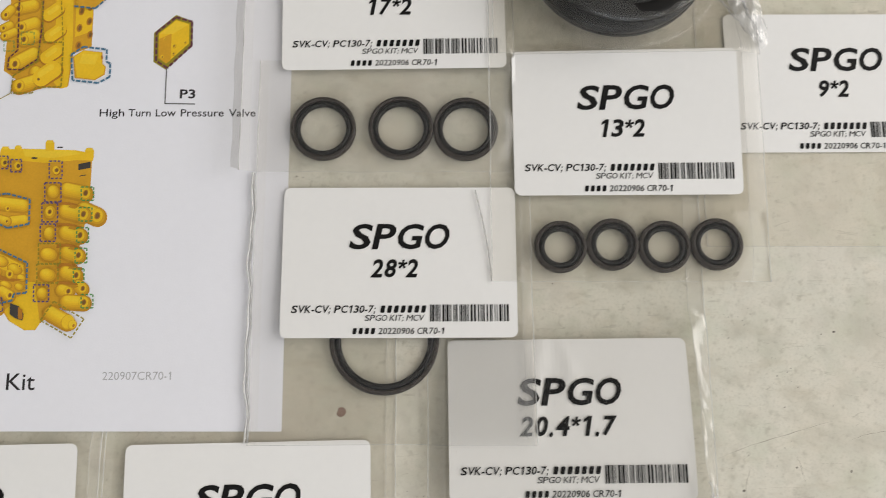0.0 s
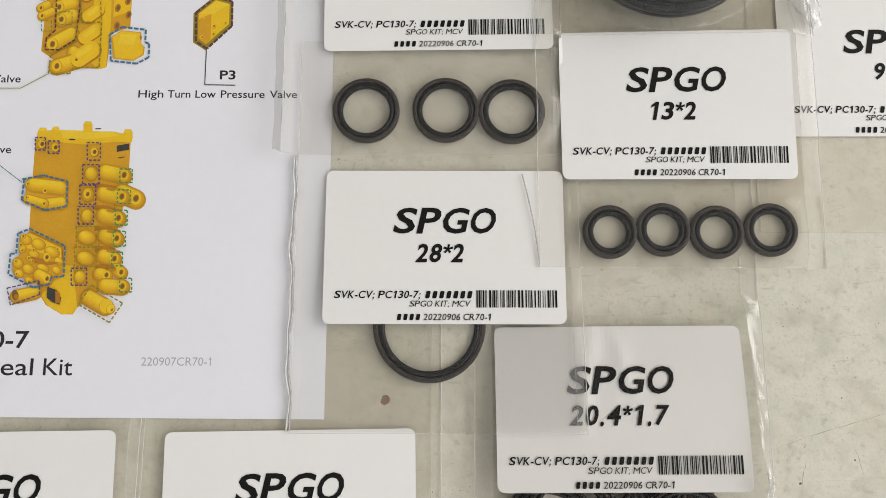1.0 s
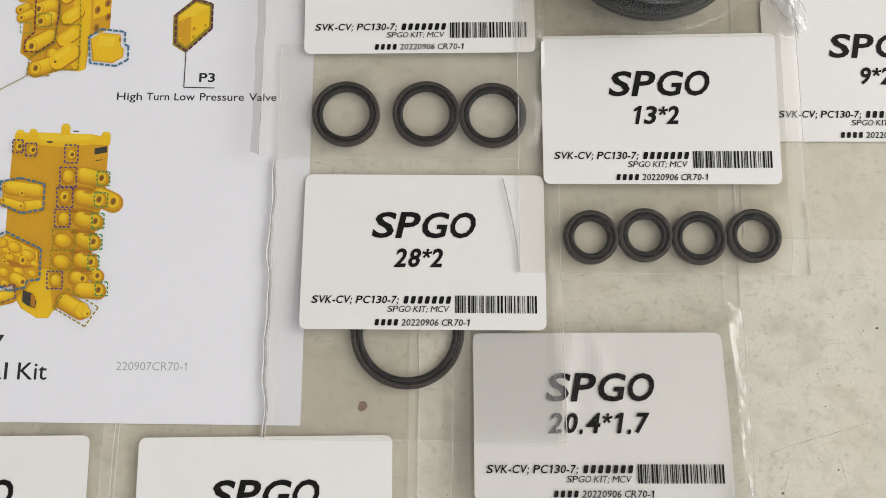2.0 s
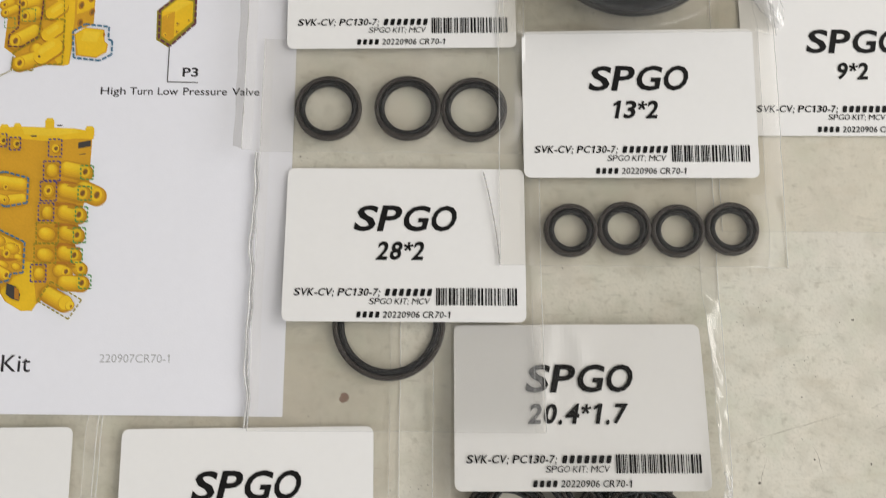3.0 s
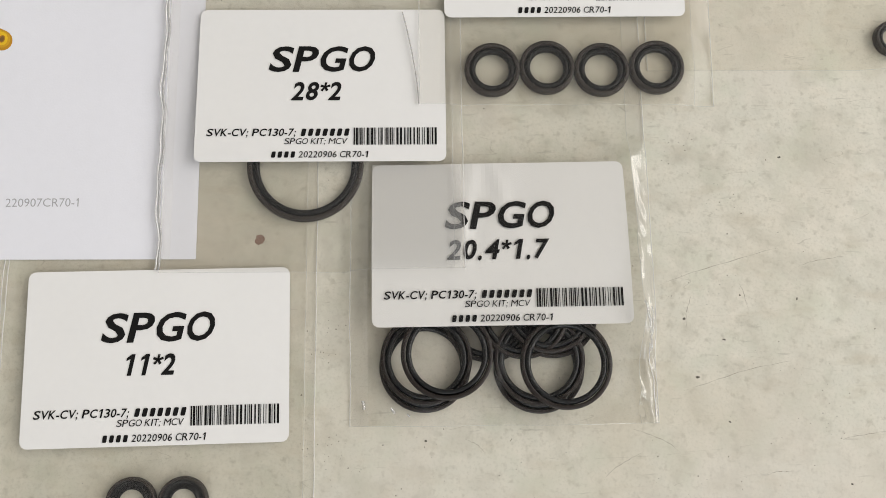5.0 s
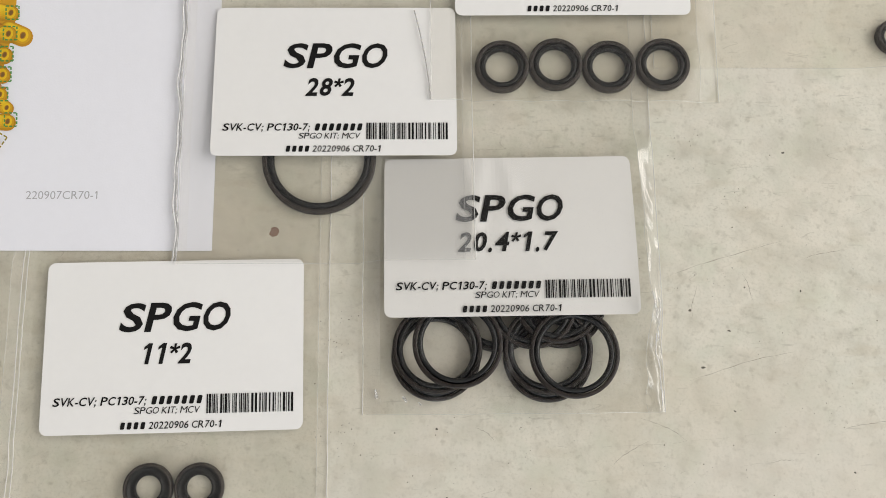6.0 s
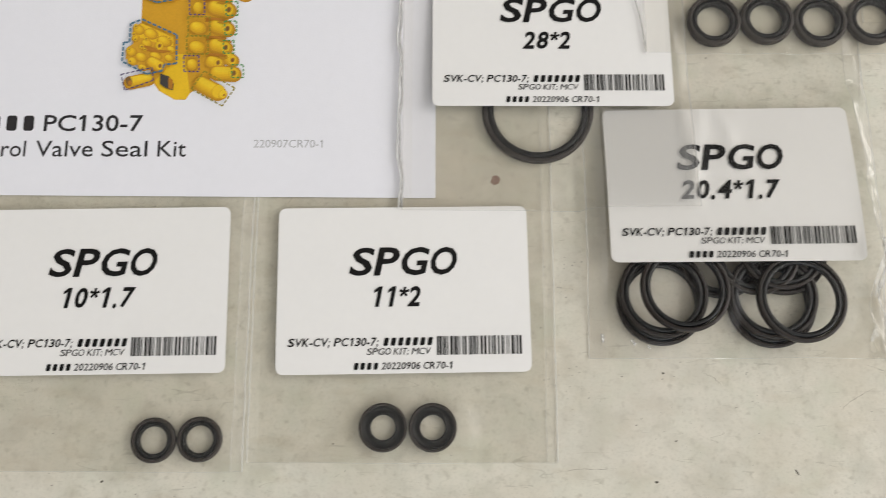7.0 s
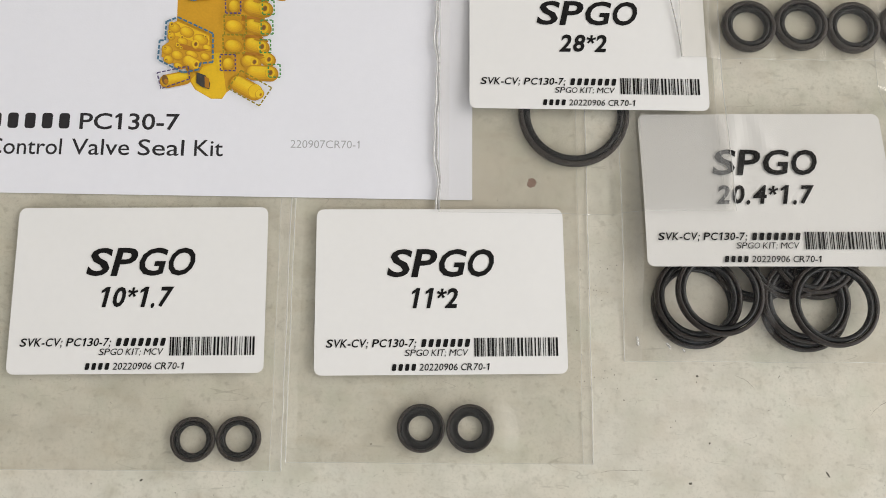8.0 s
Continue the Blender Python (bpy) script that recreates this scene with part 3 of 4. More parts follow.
# ---- bags and their labels ----
skin_10 = Skin((-117.0, -43.6, -88.3, 12.0), 1, plate=(-108.5, -48.0, -66.4, -26.6, 1.4, 1.2, 1.2, 1.2), tucked=True)
bag = plastic_bag(skin_10, "clear flat plastic bag with two small rings and a white label")
bag_label(bag, skin_10, -108.5, -66.7, 0.85, "10*1.7", (20.4, 38.3), H=40.0)
skin_11 = Skin((-42.6, 29.2, -86.3, 14.0), 1, plate=(-36.9, 23.5, -66.0, -26.0, 1.7, 1.5, 1.0, 0.5), tucked=True)
bag = plastic_bag(skin_11, "clear flat plastic bag with two thick rings and a white label")
bag_label(bag, skin_11, -36.5, -66.4, 0.9, "11*2", (22.4, 34.7), H=40.1)
skin_9 = Skin((110.5, 184.0, 23.3, 124.0), 1, plate=(117.0, 177.5, 48.6, 88.0, 0.4, 0.4, 0.4, 0.4))
bag = plastic_bag(skin_9, "clear flat plastic bag beside the table's bare part", FILM_CLEAR)
bag_label(bag, skin_9, 118.4, 48.6, 0.3, "9*2", (24.3, 33.6))


def creases_20(x, y):
    """Folds in the label of the heaped bag and a pinch at its side."""
    z = 0.0
    for cx, lean, w, h in ((62.0, 0.10, 1.6, 0.20), (66.5, -0.14, 2.1, 0.30), (70.5, 0.30, 1.9, 0.20), (75.0, -0.2, 2.6, 0.14)):
        d = (x - cx - lean * (-y)) / w
        z += h * math.exp(-d * d) * smooth_step(-32, -14, y)
    ridge = 104.9 + 0.5 * math.sin(y * 0.4)
    rise = smooth_step(102.8, ridge, x) if x < ridge else max(0.0, 1 - (x - ridge) / (108.3 - ridge))
    rough = 0.45 + 0.55 * abs(noise.noise(Vector((0.0, y * 0.09, 2.0)))) * 2
    z += 1.3 * rise * rough * smooth_step(-58, -44, y) * smooth_step(-20, -34, y)
    z += 1.9 * rise * math.exp(-((y + 37) / 4.0) ** 2)
    facet = 1 - 2.2 * abs(noise.noise(Vector((x * 0.42 + y * 0.05, y * 0.11, 9.0))))
    z += 1.5 * facet * smooth_step(102.6, 104.4, x) * smooth_step(108.5, 107.2, x) * (0.08 + 0.92 * smooth_step(2, -18, y))
    return z


skin_20 = Skin((37.3, 108.6, -62.4, 38.5), 2, plate=(42.2, 103.0, -39.7, -0.5, 5.2, 1.4, 6.4, 3.2), extra=creases_20, bend=1.8)
bag = plastic_bag(skin_20, "clear crumpled plastic bag holding a heap of thin rings", FILM_CRUMPLED, 0.8, 4.2, PINCHED)
bag_label(bag, skin_20, 42.5, -40.1, 0.35, "20.4*1.7", (17.4, 41.5), lift=-0.5, ink=0.28)




def crease(name, xa, ya, xb, yb, sway, radius, label="", high=0.3, mat=EDGE, skin=skin_20):
    """A sharp wrinkle of a bag, or a glint on it, as a thin swaying ridge."""
    n = 26
    pts = []
    for k in range(n + 1):
        t = k / n
        x, y = xa + (xb - xa) * t + sway * math.sin(t * 17 + xa) + 0.5 * sway * math.sin(t * 41 + ya), ya + (yb - ya) * t
        pts.append((x, y, skin.front(x, y) + high))
    part(name, rod(pts, radius), mat, bag, label, smooth=True)


# creases of the pinched seam, whitened to carry its highlights
crease("pinched_crease", 104.6, -35.0, 106.0, -42.0, 0.3, 0.34, "pinched crease with a pale highlight in its film", 0.5, RIDGE)
crease("pinched_crease", 106.4, -36.0, 107.3, -46.0, 0.2, 0.22, "pinched crease with a pale highlight in its film", 0.4, RIDGE)
crease("pinched_crease", 106.8, -44.0, 108.0, -61.0, 0.15, 0.15, "pinched crease with a pale highlight in its film", 0.3)
# short pale rods added where the film's corner glints
for xa, ya, xb, yb, r in ((40.3, -56.6, 40.6, -58.6, 0.34), (46.8, -58.2, 47.6, -59.4, 0.3), (50.4, -59.6, 51.0, -60.2, 0.16)):
    crease("corner_glint", xa, ya, xb, yb, 0.08, r, "short pale rod added for a small glint", 0.15, RIDGE)

# ---- printed sheet ----
SHEET_TOP = 0.46
paper = box_bm((-208.5 * MM, -23.3 * MM, 0.36 * MM), (0.8 * MM, 125 * MM, SHEET_TOP * MM))
for v in paper.verts:
    v.co.y += (0.8 * MM - v.co.x) * 0.006
printed = tagged(mesh_object("printed_sheet", paper, PAPER), "white paper sheet printed with yellow valve drawings and captions", "paper sheet")


def on_sheet(x, y):
    return (x * MM, y * MM, (SHEET_TOP + 0.02) * MM)


def caption(name, fill, mat):
    b = bmesh.new()
    fill(b)
    return part(name, b, mat, printed)


def words(b, line, base, caps, bold):
    for word, xa, xb in line:
        write(b, word, xa, xb, base, caps, on_sheet, 0, bold)


caption("title_text", lambda b: (bars(b, -127.5, -99.5, -6.1, 4.0, on_sheet, 7, 0.0), words(b, (("PC130-7", -97.0, -72.3),), -6.1, 4.05, 0.012)), INK_SOFT)
caption("subtitle_text", lambda b: words(b, (("Control", -119.2, -100.9), ("Valve", -98.5, -84.2), ("Seal", -82.1, -70.7), ("Kit", -68.2, -61.1)), -12.75, 4.05, 0.004), INK_SOFT)
caption("number_text", lambda b: write(b, "220907CR70-1", -44.4, -27.3, -10.4, 2.0, on_sheet, 0, -0.004), INK_GREY)
caption("valve_caption", lambda b: words(b, (("High", -49.6, -43.1), ("Turn", -42.0, -36.1), ("Low", -34.8, -29.5), ("Pressure", -28.2, -16.8), ("Valve", -15.5, -8.4)), 58.6, 2.0, 0.008), INK_SOFT)
caption("port_text", lambda b: write(b, "P3", -28.7, -24.6, 63.7, 2.35, on_sheet, 0, 0.02), INK_SOFT)
caption("caption_end", lambda b: write(b, "Valve", -87.6, -80.4, 62.6, 2.0, on_sheet, 0, 0.008), INK_SOFT)
caption("caption_end", lambda b: write(b, "Valve", -88.3, -81.1, 43.5, 2.0, on_sheet, 0, 0.008), INK_SOFT)

INKS = [material("print_" + n, c, 0.65, vary=0.12, size=200) for n, c in (
    ("yellow", (0.86, 0.53, 0.012)), ("ochre", (0.68, 0.35, 0.015)), ("light_yellow", (0.89, 0.60, 0.03)), ("deep_ochre", (0.47, 0.19, 0.012)), ("brown", (0.20, 0.10, 0.025)),
    ("blue", (0.06, 0.17, 0.27)), ("violet", (0.09, 0.06, 0.16)), ("green", (0.07, 0.27, 0.06)), ("maroon", (0.12, 0.035, 0.05)), ("olive", (0.30, 0.24, 0.012)), ("charcoal", (0.05, 0.045, 0.04)),
    ("shade_dark", (0.54, 0.26, 0.010)), ("shade_deep", (0.66, 0.35, 0.010)), ("shade_mid", (0.75, 0.42, 0.010)), ("shade_warm", (0.81, 0.48, 0.011)), ("shade_soft", (0.85, 0.54, 0.014)), ("shade_light", (0.88, 0.59, 0.022)))]
YEL, OCH, LIT, DEEP, BRN, BLU, VIO, GRN, MAR, OLI, CHA = range(11)
SHADES = range(11, 17)


class Print:
    """Flat inked shapes laid one over another, on the drawing's own grid."""

    def __init__(self):
        self.bm, self.z = bmesh.new(), SHEET_TOP + 0.012

    def place(self, u, v):
        w = (-7.13448e-06) * u + 0.000128069 * v + 1
        return ((0.149504 * u + 0.00393728 * v + (-87.7417)) / w * MM, (0.000191173 * u + (-0.149494) * v + 85.5284) / w * MM, self.z * MM)

    def poly(self, ink, *pts):
        self.z += 0.0016
        f = self.bm.faces.new([self.bm.verts.new(self.place(*p)) for p in pts])
        f.material_index = ink

    def disc(self, ink, u, v, a, b=None, turn=0.0, n=20):
        b, t = b or a, radians(turn)
        self.poly(ink, *[(u + a * math.cos(k) * math.cos(t) - b * math.sin(k) * math.sin(t), v + a * math.cos(k) * math.sin(t) + b * math.sin(k) * math.cos(t)) for k in [i / n * math.tau for i in range(n)]])

    def capsule(self, ink, u0, v0, u1, v1, r0, r1=None):
        r1, a = r1 or r0, math.atan2(v1 - v0, u1 - u0)
        pts = [(u1 + r1 * math.cos(a + k), v1 + r1 * math.sin(a + k)) for k in [(-0.5 + i / 9) * math.pi for i in range(10)]]
        pts += [(u0 + r0 * math.cos(a + k), v0 + r0 * math.sin(a + k)) for k in [(0.5 + i / 9) * math.pi for i in range(10)]]
        self.poly(ink, *pts)

    def barrel(self, u0, v0, u1, v1, r, hole=True):
        """A cast cylinder seen from the side, with its bored end at the second point."""
        for k, ink in enumerate(SHADES):
            d = k / 5
            self.capsule(ink, u0, v0 + r * (0.16 - 0.5 * d), u1 - 1.5 * d, v1 + r * (0.16 - 0.5 * d), r * (1.06 - 0.74 * d ** 0.8))
        if hole:
            self.port(u1, v1, r * 0.72)

    def bump(self, u, v, a, b=None, turn=0.0):
        """A rounded boss."""
        b = b or a
        for k, ink in enumerate(SHADES):
            d = k / 5
            self.disc(ink, u + 0.8 - a * 0.25 * d, v + 1.4 - b * 0.45 * d, a * (1.04 - 0.7 * d), b * (1.04 - 0.74 * d), turn)

    def port(self, u, v, r):
        self.disc(SHADES[1], u + 0.4, v + 0.6, r * 0.98, r * 1.12)
        self.disc(SHADES[4], u - 0.4, v - 0.4, r * 0.84, r * 0.98)
        self.disc(DEEP, u + 0.2, v + 0.1, r * 0.42, r * 0.56, 20)
        self.disc(BRN, u + 0.4, v + 0.2, r * 0.28, r * 0.42, 20)

    def dashes(self, ink, width, dash, gap, *pts):
        for (a, b), (c, d) in zip(pts, pts[1:]):
            n = math.hypot(c - a, d - b)
            x, y, s = (c - a) / n, (d - b) / n, 0.0
            while s < n:
                e = min(n, s + dash)
                self.poly(ink, *[(a + x * k - y * w, b + y * k + x * w) for k, w in ((s, -width / 2), (e, -width / 2), (e, width / 2), (s, width / 2))])
                s += dash + gap

    def dashed_box(self, ink, u0, v0, u1, v1, w=1.6):
        self.dashes(ink, w, 5, 2.6, (u0, v0), (u1, v0), (u1, v1), (u0, v1), (u0, v0))

    def done(self, name, label):
        part(name, self.bm, INKS, printed, label)


# lower drawing: the main valve block
d = Print()
d.poly(OCH, (62, 246), (231, 246), (226, 330), (205, 420), (196, 500), (136, 545), (128, 557), (108, 557), (80, 540), (68, 520), (50, 420), (55, 340))
d.poly(YEL, (64, 245), (66, 232), (100, 230), (140, 231), (200, 233), (216, 236), (233, 240), (233, 252), (200, 251), (150, 256), (90, 250), (66, 247))
d.poly(LIT, (106, 232), (140, 231), (196, 233), (210, 240), (160, 247), (110, 244))
for u, v, r, h in ((75, 238, 8, 12), (98, 234, 6.5, 10), (155, 227, 8, 12), (226, 240, 8, 11)):
    d.poly(YEL, (u - r, v + h * 0.6), (u - r, v - h * 0.6), (u - r * 0.6, v - h), (u + r * 0.6, v - h), (u + r, v - h * 0.6), (u + r, v + h * 0.6))
    d.disc(LIT, u, v - h * 0.72, r * 0.7, 2.2)
d.disc(CHA, 127, 247, 6, 1.6)
d.disc(CHA, 173, 228, 6, 1.2)
d.poly(CHA, (206, 258), (228, 254), (228, 265), (206, 269))
d.poly(CHA, (208, 279), (220, 277), (220, 278.5), (208, 280.5))
for v in (328, 366, 403, 440, 474):
    d.poly(DEEP, (168, v), (212, v + 4), (214, v + 9), (190, v + 8), (166, v + 6))
d.poly(YEL, (104, 470), (128, 470), (136, 545), (128, 556), (110, 557), (84, 542), (72, 522), (90, 505))
for u, v in ((73, 255), (97, 261), (166, 269)):
    d.disc(DEEP, u + 1, v + 1, 7.5, 8.5)
    d.disc(YEL, u, v, 6.5, 7.5)
    d.disc(BRN, u + 1, v, 3.2, 3.8, 25)
for u0, v0, u1, v1, r in ((216, 340, 240, 351, 17), (186, 303, 219, 310, 14.5), (184, 341, 215, 348, 15), (184, 380, 209, 386, 14.5), (186, 416, 206, 422, 14), (184, 452, 202, 458, 13.5), (206, 476, 214, 482, 12), (176, 484, 188, 487, 12), (186, 505, 216, 507, 14)):
    d.barrel(u0, v0, u1, v1, r)
for u, v, a, b in ((161, 307, 12, 13), (155, 344, 11, 13), (154, 382, 11, 13), (153, 420, 17, 13), (151, 457, 17, 13), (141, 490, 11, 12)):
    d.bump(u, v, a, b, 15)
for v in (327, 365, 402, 437, 470):
    d.poly(DEEP, (168, v - 1), (190, v), (204, v + 3), (206, v + 6), (186, v + 5), (168, v + 3))
    d.poly(SHADES[0], (192, v + 5), (208, v + 8), (200, v + 12), (188, v + 9))
d.port(155, 344, 8)
d.barrel(158, 526, 186, 542, 15, False)
d.disc(SHADES[1], 187, 543, 12, 14, 30)
d.disc(SHADES[4], 188, 542, 11, 13, 30)
d.disc(SHADES[1], 196, 548, 8, 9.5, 30)
d.disc(SHADES[5], 196, 547, 6.5, 8, 30)
d.disc(DEEP, 198, 549, 2, 3, 30)
d.poly(CHA, (84, 508), (100, 514), (108, 528), (106, 540), (92, 535), (83, 528))
d.poly(DEEP, (98, 515), (106, 520), (106, 538), (98, 536))
d.barrel(62, 517, 30, 524, 12, False)
d.disc(BRN, 27, 523, 6, 9.5, -10)
d.disc(DEEP, 29, 526, 3.5, 5, -10)
# its two bolted-on covers
d.poly(OCH, (46, 322), (60, 317), (80, 315), (116, 322), (116, 365), (90, 370), (75, 368), (46, 356))
d.barrel(58, 326, 108, 332, 13, False)
d.barrel(88, 360, 110, 358, 11, False)
d.barrel(78, 360, 50, 352, 9, False)
for u, v, r in ((49, 326, 4), (47, 350, 4), (80, 338, 5), (78, 361, 4.5)):
    d.port(u, v, r)
d.dashes(BLU, 3.4, 7.5, 2.6, (40, 318), (78, 311), (120, 322), (118, 366), (80, 373), (39, 355), (43, 318))
d.poly(OCH, (36, 420), (52, 412), (110, 438), (112, 490), (92, 500), (60, 502), (22, 480), (24, 460), (36, 452))
d.poly(YEL, (38, 420), (54, 414), (108, 440), (108, 462), (84, 452), (50, 440), (38, 446))
for u, v, a, b in ((46, 424, 11, 9), (68, 432, 13, 10), (92, 446, 14, 10), (40, 440, 7, 8), (104, 462, 9, 7), (60, 450, 10, 8), (100, 478, 9, 7), (32, 466, 10, 9), (34, 484, 9, 8), (50, 476, 11, 9), (76, 474, 12, 7), (52, 496, 9, 6)):
    d.bump(u, v, a, b, 20)
d.poly(DEEP, (48, 460), (58, 455), (88, 464), (108, 466), (90, 470), (60, 466))
d.barrel(70, 486, 84, 494, 11)
for u, v, r in ((42, 419, 4.5), (38, 434, 4), (40, 444, 3.5), (60, 443, 3.5), (84, 456, 7.5), (29, 463, 3.5), (52, 458, 4), (58, 463, 3), (30, 486, 3.5), (52, 499, 3.5), (102, 442, 3)):
    d.port(u, v, r)
d.dashes(BLU, 3.4, 7.5, 2.6, (34, 414), (54, 406), (116, 436), (114, 490), (92, 492), (88, 504), (60, 510), (16, 486), (20, 450), (30, 450), (33, 414))
d.dashes(VIO, 2.2, 6.5, 2.8, (14, 511), (70, 498), (72, 522), (20, 541), (14, 511))
for box4 in ((64, 245, 82, 267), (87, 251, 106, 273), (156, 254, 179, 285), (148, 293, 177, 327), (143, 329, 171, 363), (140, 367, 167, 398), (128, 476, 155, 506)):
    d.dashed_box(VIO, *box4, 2.7)
for box4 in ((137, 402, 176, 438), (134, 439, 172, 473)):
    d.dashed_box(OLI, *box4, 2.6)
for box4 in ((214, 301, 236, 325), (210, 338, 233, 362), (206, 374, 227, 400), (203, 411, 224, 437), (200, 448, 219, 472), (214, 494, 235, 518)):
    d.dashed_box(GRN, *box4, 2.6)
d.dashes(OLI, 2.6, 6.5, 2.8, (165, 506), (219, 538), (196, 572), (141, 540), (165, 506))
d.dashes(BLU, 1.4, 400, 1, (-40, 262), (42, 325))
d.done("valve_drawing", "printed yellow valve block with dashed outlines")

# upper drawing
d = Print()
d.poly(OCH, (88, -60), (200, -60), (200, 40), (188, 118), (178, 122), (140, 120), (110, 118), (86, 100), (72, 90))
d.poly(YEL, (168, -60), (198, -60), (196, 40), (186, 120), (172, 122), (162, 112))
d.poly(OCH, (198, -60), (236, -60), (230, 48), (196, 60))
d.poly(YEL, (204, -60), (236, -60), (230, 20), (200, 30))
for u, v in ((208, 14), (227, 26), (206, 45), (226, 2), (212, -16), (228, -24)):
    d.disc(DEEP, u, v, 5, 7.5, 20)
    d.disc(BRN, u + 0.6, v, 2.6, 4.5, 20)
for u0, v0, u1, v1, r in ((126, -28, 98, -22, 12), (128, 4, 104, 12, 13), (128, 26, 108, 34, 13), (126, 60, 92, 78, 15), (130, 92, 134, 108, 13), (128, 108, 100, 117, 14), (86, -20, 76, -10, 9), (84, 8, 72, 14, 8), (92, 20, 74, 28, 8)):
    d.barrel(u0, v0, u1, v1, r)
for u, v in ((162, -16), (165, 22), (158, 60)):
    d.capsule(DEEP, u - 9, v + 9, u + 9, v - 3, 12)
    d.capsule(YEL, u - 9, v + 7, u + 9, v - 5, 11)
    d.capsule(LIT, u - 7, v + 3, u + 7, v - 7, 4)
d.capsule(DEEP, 140, 105, 164, 90, 16)
d.capsule(YEL, 139, 104, 162, 88, 15)
d.capsule(LIT, 138, 97, 158, 84, 5)
d.disc(BRN, 135, 106, 2.4)
d.poly(OCH, (197, 66), (216, 54), (250, 58), (250, 78), (256, 84), (254, 98), (236, 108), (200, 104))
d.poly(YEL, (199, 66), (216, 55), (248, 59), (249, 78), (254, 84), (252, 96), (236, 106), (204, 102))
d.poly(LIT, (214, 60), (244, 62), (236, 80), (208, 78))
d.disc(DEEP, 249, 67, 2, 4)
d.dashes(BLU, 3.4, 8, 2.6, (194, 62), (216, 48), (258, 53), (257, 75), (264, 78), (263, 102), (242, 113), (196, 108), (194, 62))
d.dashes(MAR, 2.6, 7, 2.4, (102, -60), (98, 54), (82, 68), (80, 88), (104, 89), (134, 70), (142, 10), (146, -60))
d.dashes(OLI, 2.6, 6.5, 2.6, (142, -60), (144, 40), (180, 40), (176, 120), (130, 121), (124, 131), (86, 131), (90, 100), (134, 74), (138, 42))
d.dashes(OLI, 1.8, 6.5, 2.6, (176, -60), (180, 40))
d.dashed_box(GRN, 105, 22, 128, 44, 1.4)
d.dashed_box(GRN, 74, 38, 92, 56, 1.4)
d.dashes(OLI, 1.4, 400, 1, (-40, 157), (37, 157), (85, 132))
d.poly(OCH, (206, -60), (262, -60), (256, -36), (236, -20), (206, -24))
d.dashes(BLU, 3.2, 8, 2.6, (200, -24), (238, -20), (268, -46))
d.done("valve_drawing", "printed yellow valve block with dashed outlines")

# the small port valve
d = Print()
d.poly(OLI, (342, 23), (382, -9), (412, 2), (411, 46), (363, 89), (341, 75))
d.poly(YEL, (351, 24), (382, 0), (406, 7), (405, 42), (364, 78), (350, 68))
d.poly(OCH, (351, 34), (374, 24), (372, 72), (364, 78), (350, 68))
d.poly(LIT, (352, 25), (382, 2), (404, 8), (376, 25))
for u, v, r in ((378, 46, 4), (377, 60, 3.4), (357, 66, 3.4), (398, 40, 2.6), (362, 34, 2.2)):
    d.port(u, v, r)
d.dashes(MAR, 4.0, 9, 2.4, (347, 22), (382, -5), (411, 3), (410, 46), (366, 86), (346, 73), (347, 22))
d.dashes(CHA, 1.7, 400, 1, (365, 86), (362, 150), (416, 151))
d.done("port_drawing", "printed yellow port valve inside a dashed hexagon")

# ---- bags over the sheet ----
skin_28 = Skin((-7.4, 64.0, -26.6, 74.0), 3, (skin_11, skin_20), (-0.2, 60.2, 0.0, 39.0, 2.6, 1.0, 2.6, 1.3), True)
bag = plastic_bag(skin_28, "clear flat plastic bag with one large ring, over the sheet's edge", FILM_UPPER)
bag_label(bag, skin_28, 0.0, -0.3, 0.0, "28*2", (22.7, 35.4))


def fold_x(y):
    return -7.9 + 0.3 * math.sin(y * 0.23) + 0.15 * math.sin(y * 0.61) + 0.3 * smooth_step(-5, -26, y)


# the fold's shade and highlight, as a grey rod beside a milky one
part("fold_shade", rod([(fold_x(y), y, skin_28.front(-7.0, y) + 0.15) for y in range(-26, 44)], 0.34), FOLD_SHADE, bag, "creased fold with its grey shade in the film", smooth=True)
part("fold_highlight", rod([(fold_x(y) - 0.55 - 0.15 * math.sin(y * 0.4), y, skin_28.front(-7.0, y) + 0.3) for y in range(-26, 44)], 0.24), EDGE, bag, "pale rod for the highlight along the crease", smooth=True)
# added sheet: its milk imitates the reflection that veils the label below
part("reflection_veil", sheet(42.4, 63.4, -26.4, -1.2, 0.8, lambda x, y: skin_28.front(x, y) + 0.14), FILM_VEIL, bag, "milky sheet added for the film's pale reflection", smooth=True)
skin_17 = Skin((-11.6, 60.5, 43.2, 143.0), 4, (skin_28,), (-2.0, 58.5, 71.0, 111.0, 1.6, 1.6, 1.6, 1.6), True, lambda x, y: 2.2 * smooth_step(-5.0, -12.0, x) + 0.15 * math.sin(y * 0.3) * smooth_step(-8.0, -12.0, x))
bag = plastic_bag(skin_17, "clear flat plastic bag with three rings, over the sheet's edge", FILM_UPPER)
bag_label(bag, skin_17, -1.5, 71.0, 0.9, "17*2", (22.7, 35.4))
# added strip along the bag's left edge, greyed to imitate its soft shadow
bm = bmesh.new()
last = None
for k in range(71):
    y = 43.2 + 80 * k / 70
    row = [bm.verts.new(((-11.6 - 1.5 * t + 0.12 * math.sin(y * 0.5 + t)) * MM, y * MM, (skin_17.front(-11.6, y) + 2.6 * math.sin(t * 1.9)) * MM)) for t in (0.0, 0.35, 0.7, 1.0)]
    if last:
        for q in range(3):
            bm.faces.new((last[q], last[q + 1], row[q + 1], row[q]))
    last = row
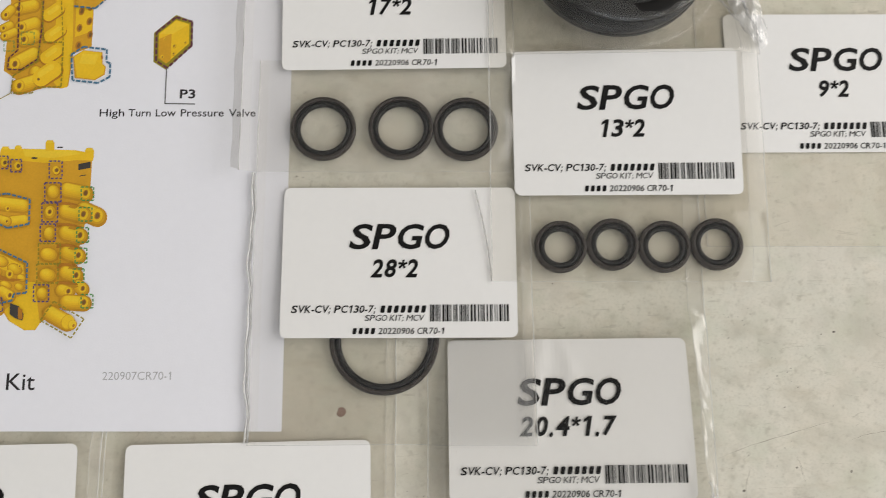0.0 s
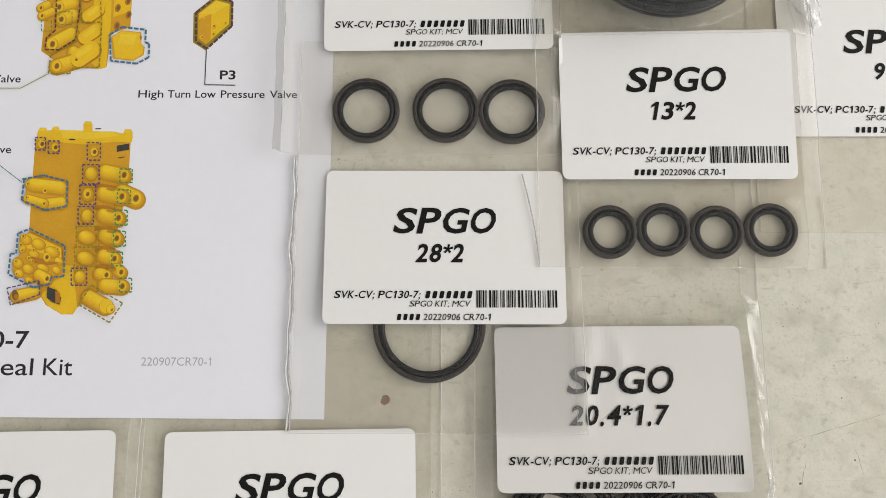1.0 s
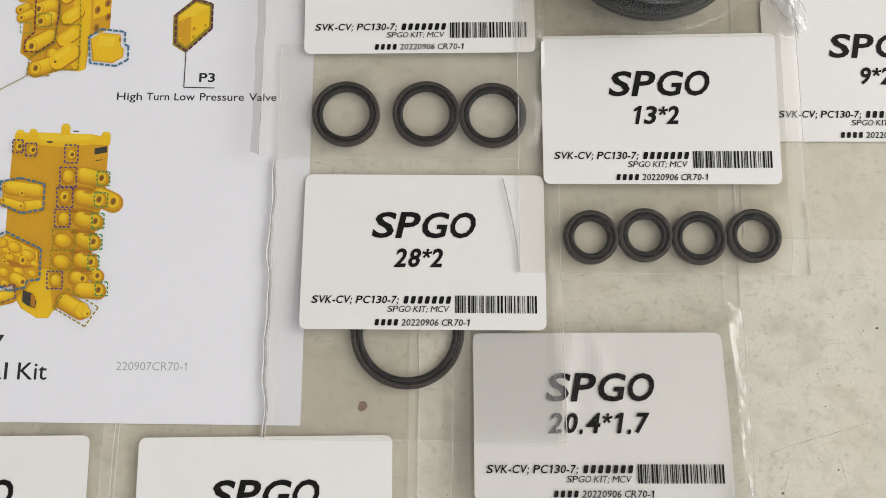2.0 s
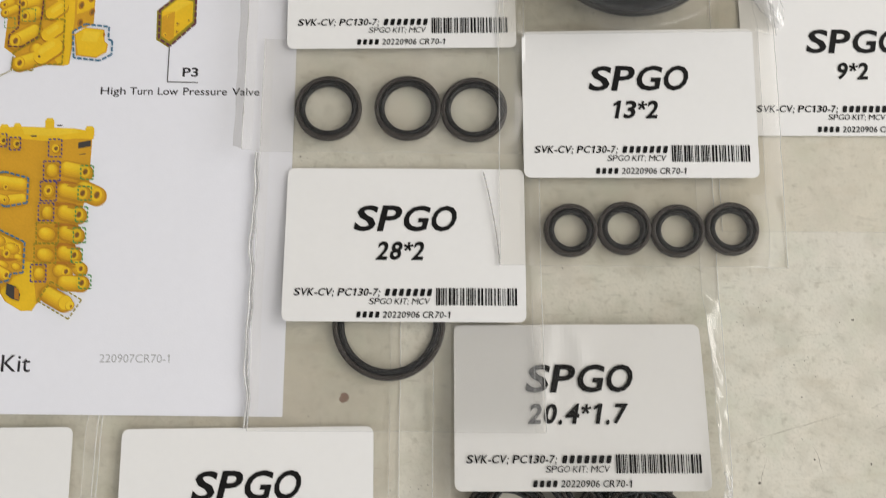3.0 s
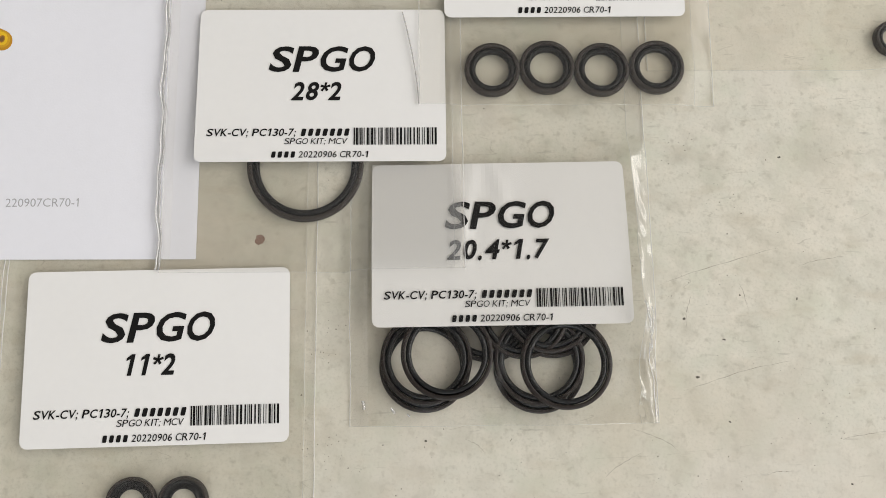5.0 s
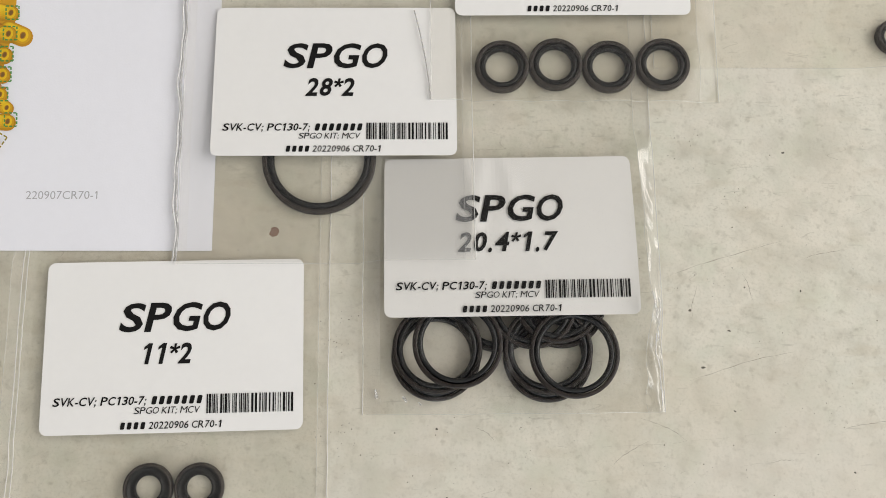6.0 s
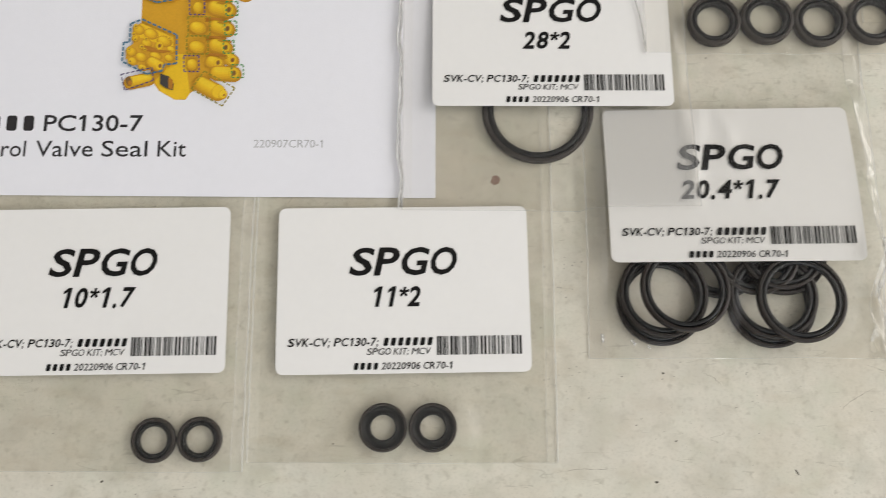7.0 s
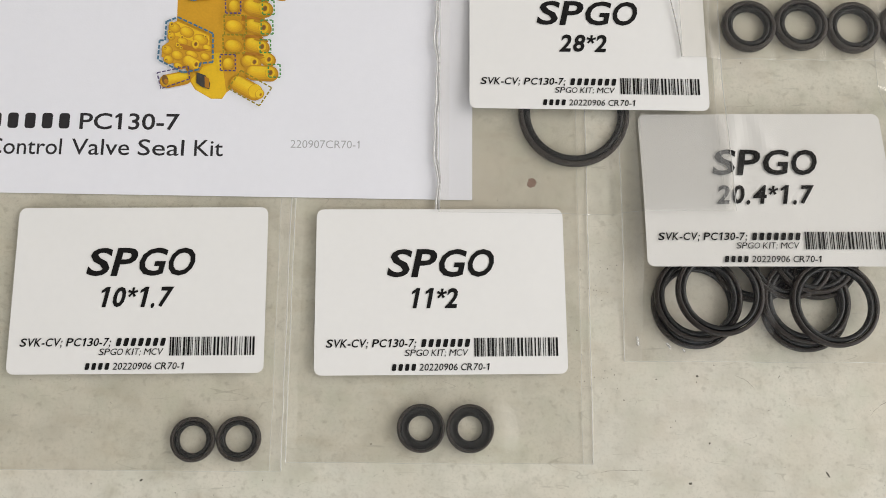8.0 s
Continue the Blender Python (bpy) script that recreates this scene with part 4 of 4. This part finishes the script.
part("lip_shade", bm, FILM_SHADE, bag, "curled strip added and greyed for the edge's soft shadow", smooth=True)
skin_13 = Skin((53.8, 126.6, 14.0, 114.0), 5, (skin_17, skin_28, skin_20, skin_9), (60.0, 120.5, 37.0, 76.3, 1.8, 1.2, 2.0, 3.8))
bag = plastic_bag(skin_13, "clear flat plastic bag with a row of four rings", seal=5.0)
bag_label(bag, skin_13, 60.1, 36.6, 0.25, "13*2", (22.7, 35.4), H=39.9)

# curved fold, with its shade put into the rod's grey film
part("fold_shade", rod([(53.6 - 3.9 * ((y - 14) / 24) ** 1.5, y, max(skin_28.top(53.6 - 3.9 * ((y - 14) / 24) ** 1.5, y), skin_13.front(54.5, y)) + 0.1) for y in range(14, 39)], 0.16), FOLD_SHADE, bag, "curved fold with its grey shade in the film")


def crumple(x, y):
    g = noise.noise(Vector((x * 0.08, y * 0.10, 3.1))) * 1.1 + noise.noise(Vector((x * 0.25, y * 0.22, 7.7))) * 0.45
    return abs(g)


skin_top = Skin((55.0, 127.0, 75.6, 150.0), 6, (skin_13, skin_17, skin_9), extra=crumple)
bag = plastic_bag(skin_top, "crumpled clear plastic bag round a stack of heavy rings", FILM_MILKY, 0.8)
bm = bmesh.new()
rows = []
for j in range(25):
    row = []
    for i in range(17):
        u, v = i / 16, j / 24
        x = (117.0 + 10.5 * u) * (1 - v) + (125.3 + 4.2 * u) * v + 0.5 * math.sin(9 * v + 4 * u)
        y = 97.0 * (1 - v) + (79.2 - 2.4 * math.sin(3.1 * u)) * v
        g = Vector((x * 0.30 - y * 0.08, y * 0.07, 4.4))
        row.append(bm.verts.new((x * MM, y * MM, (max(skin_13.top(x, y), skin_9.top(x, y), skin_top.front(x, y)) + 0.4 + 2.2 * abs(noise.noise(g)) * math.sin(math.pi * u)) * MM)))
    rows.append(row)
for j in range(24):
    for i in range(16):
        bm.faces.new((rows[j][i], rows[j][i + 1], rows[j + 1][i + 1], rows[j + 1][i]))
part("crumpled_corner", bm, CRUMPLED, bag, "milky crumpled corner", smooth=True)
for xa, ya, xb, yb, r in ((117.2, 92.0, 125.3, 79.5, 0.22), (121.5, 96.0, 128.0, 79.0, 0.26), (127.3, 95.0, 129.6, 80.0, 0.16)):
    crease("crumple_ridge", xa, ya, xb, yb, 0.3, r, "bright crumpled ridge", 0.9, RIDGE, skin_top)
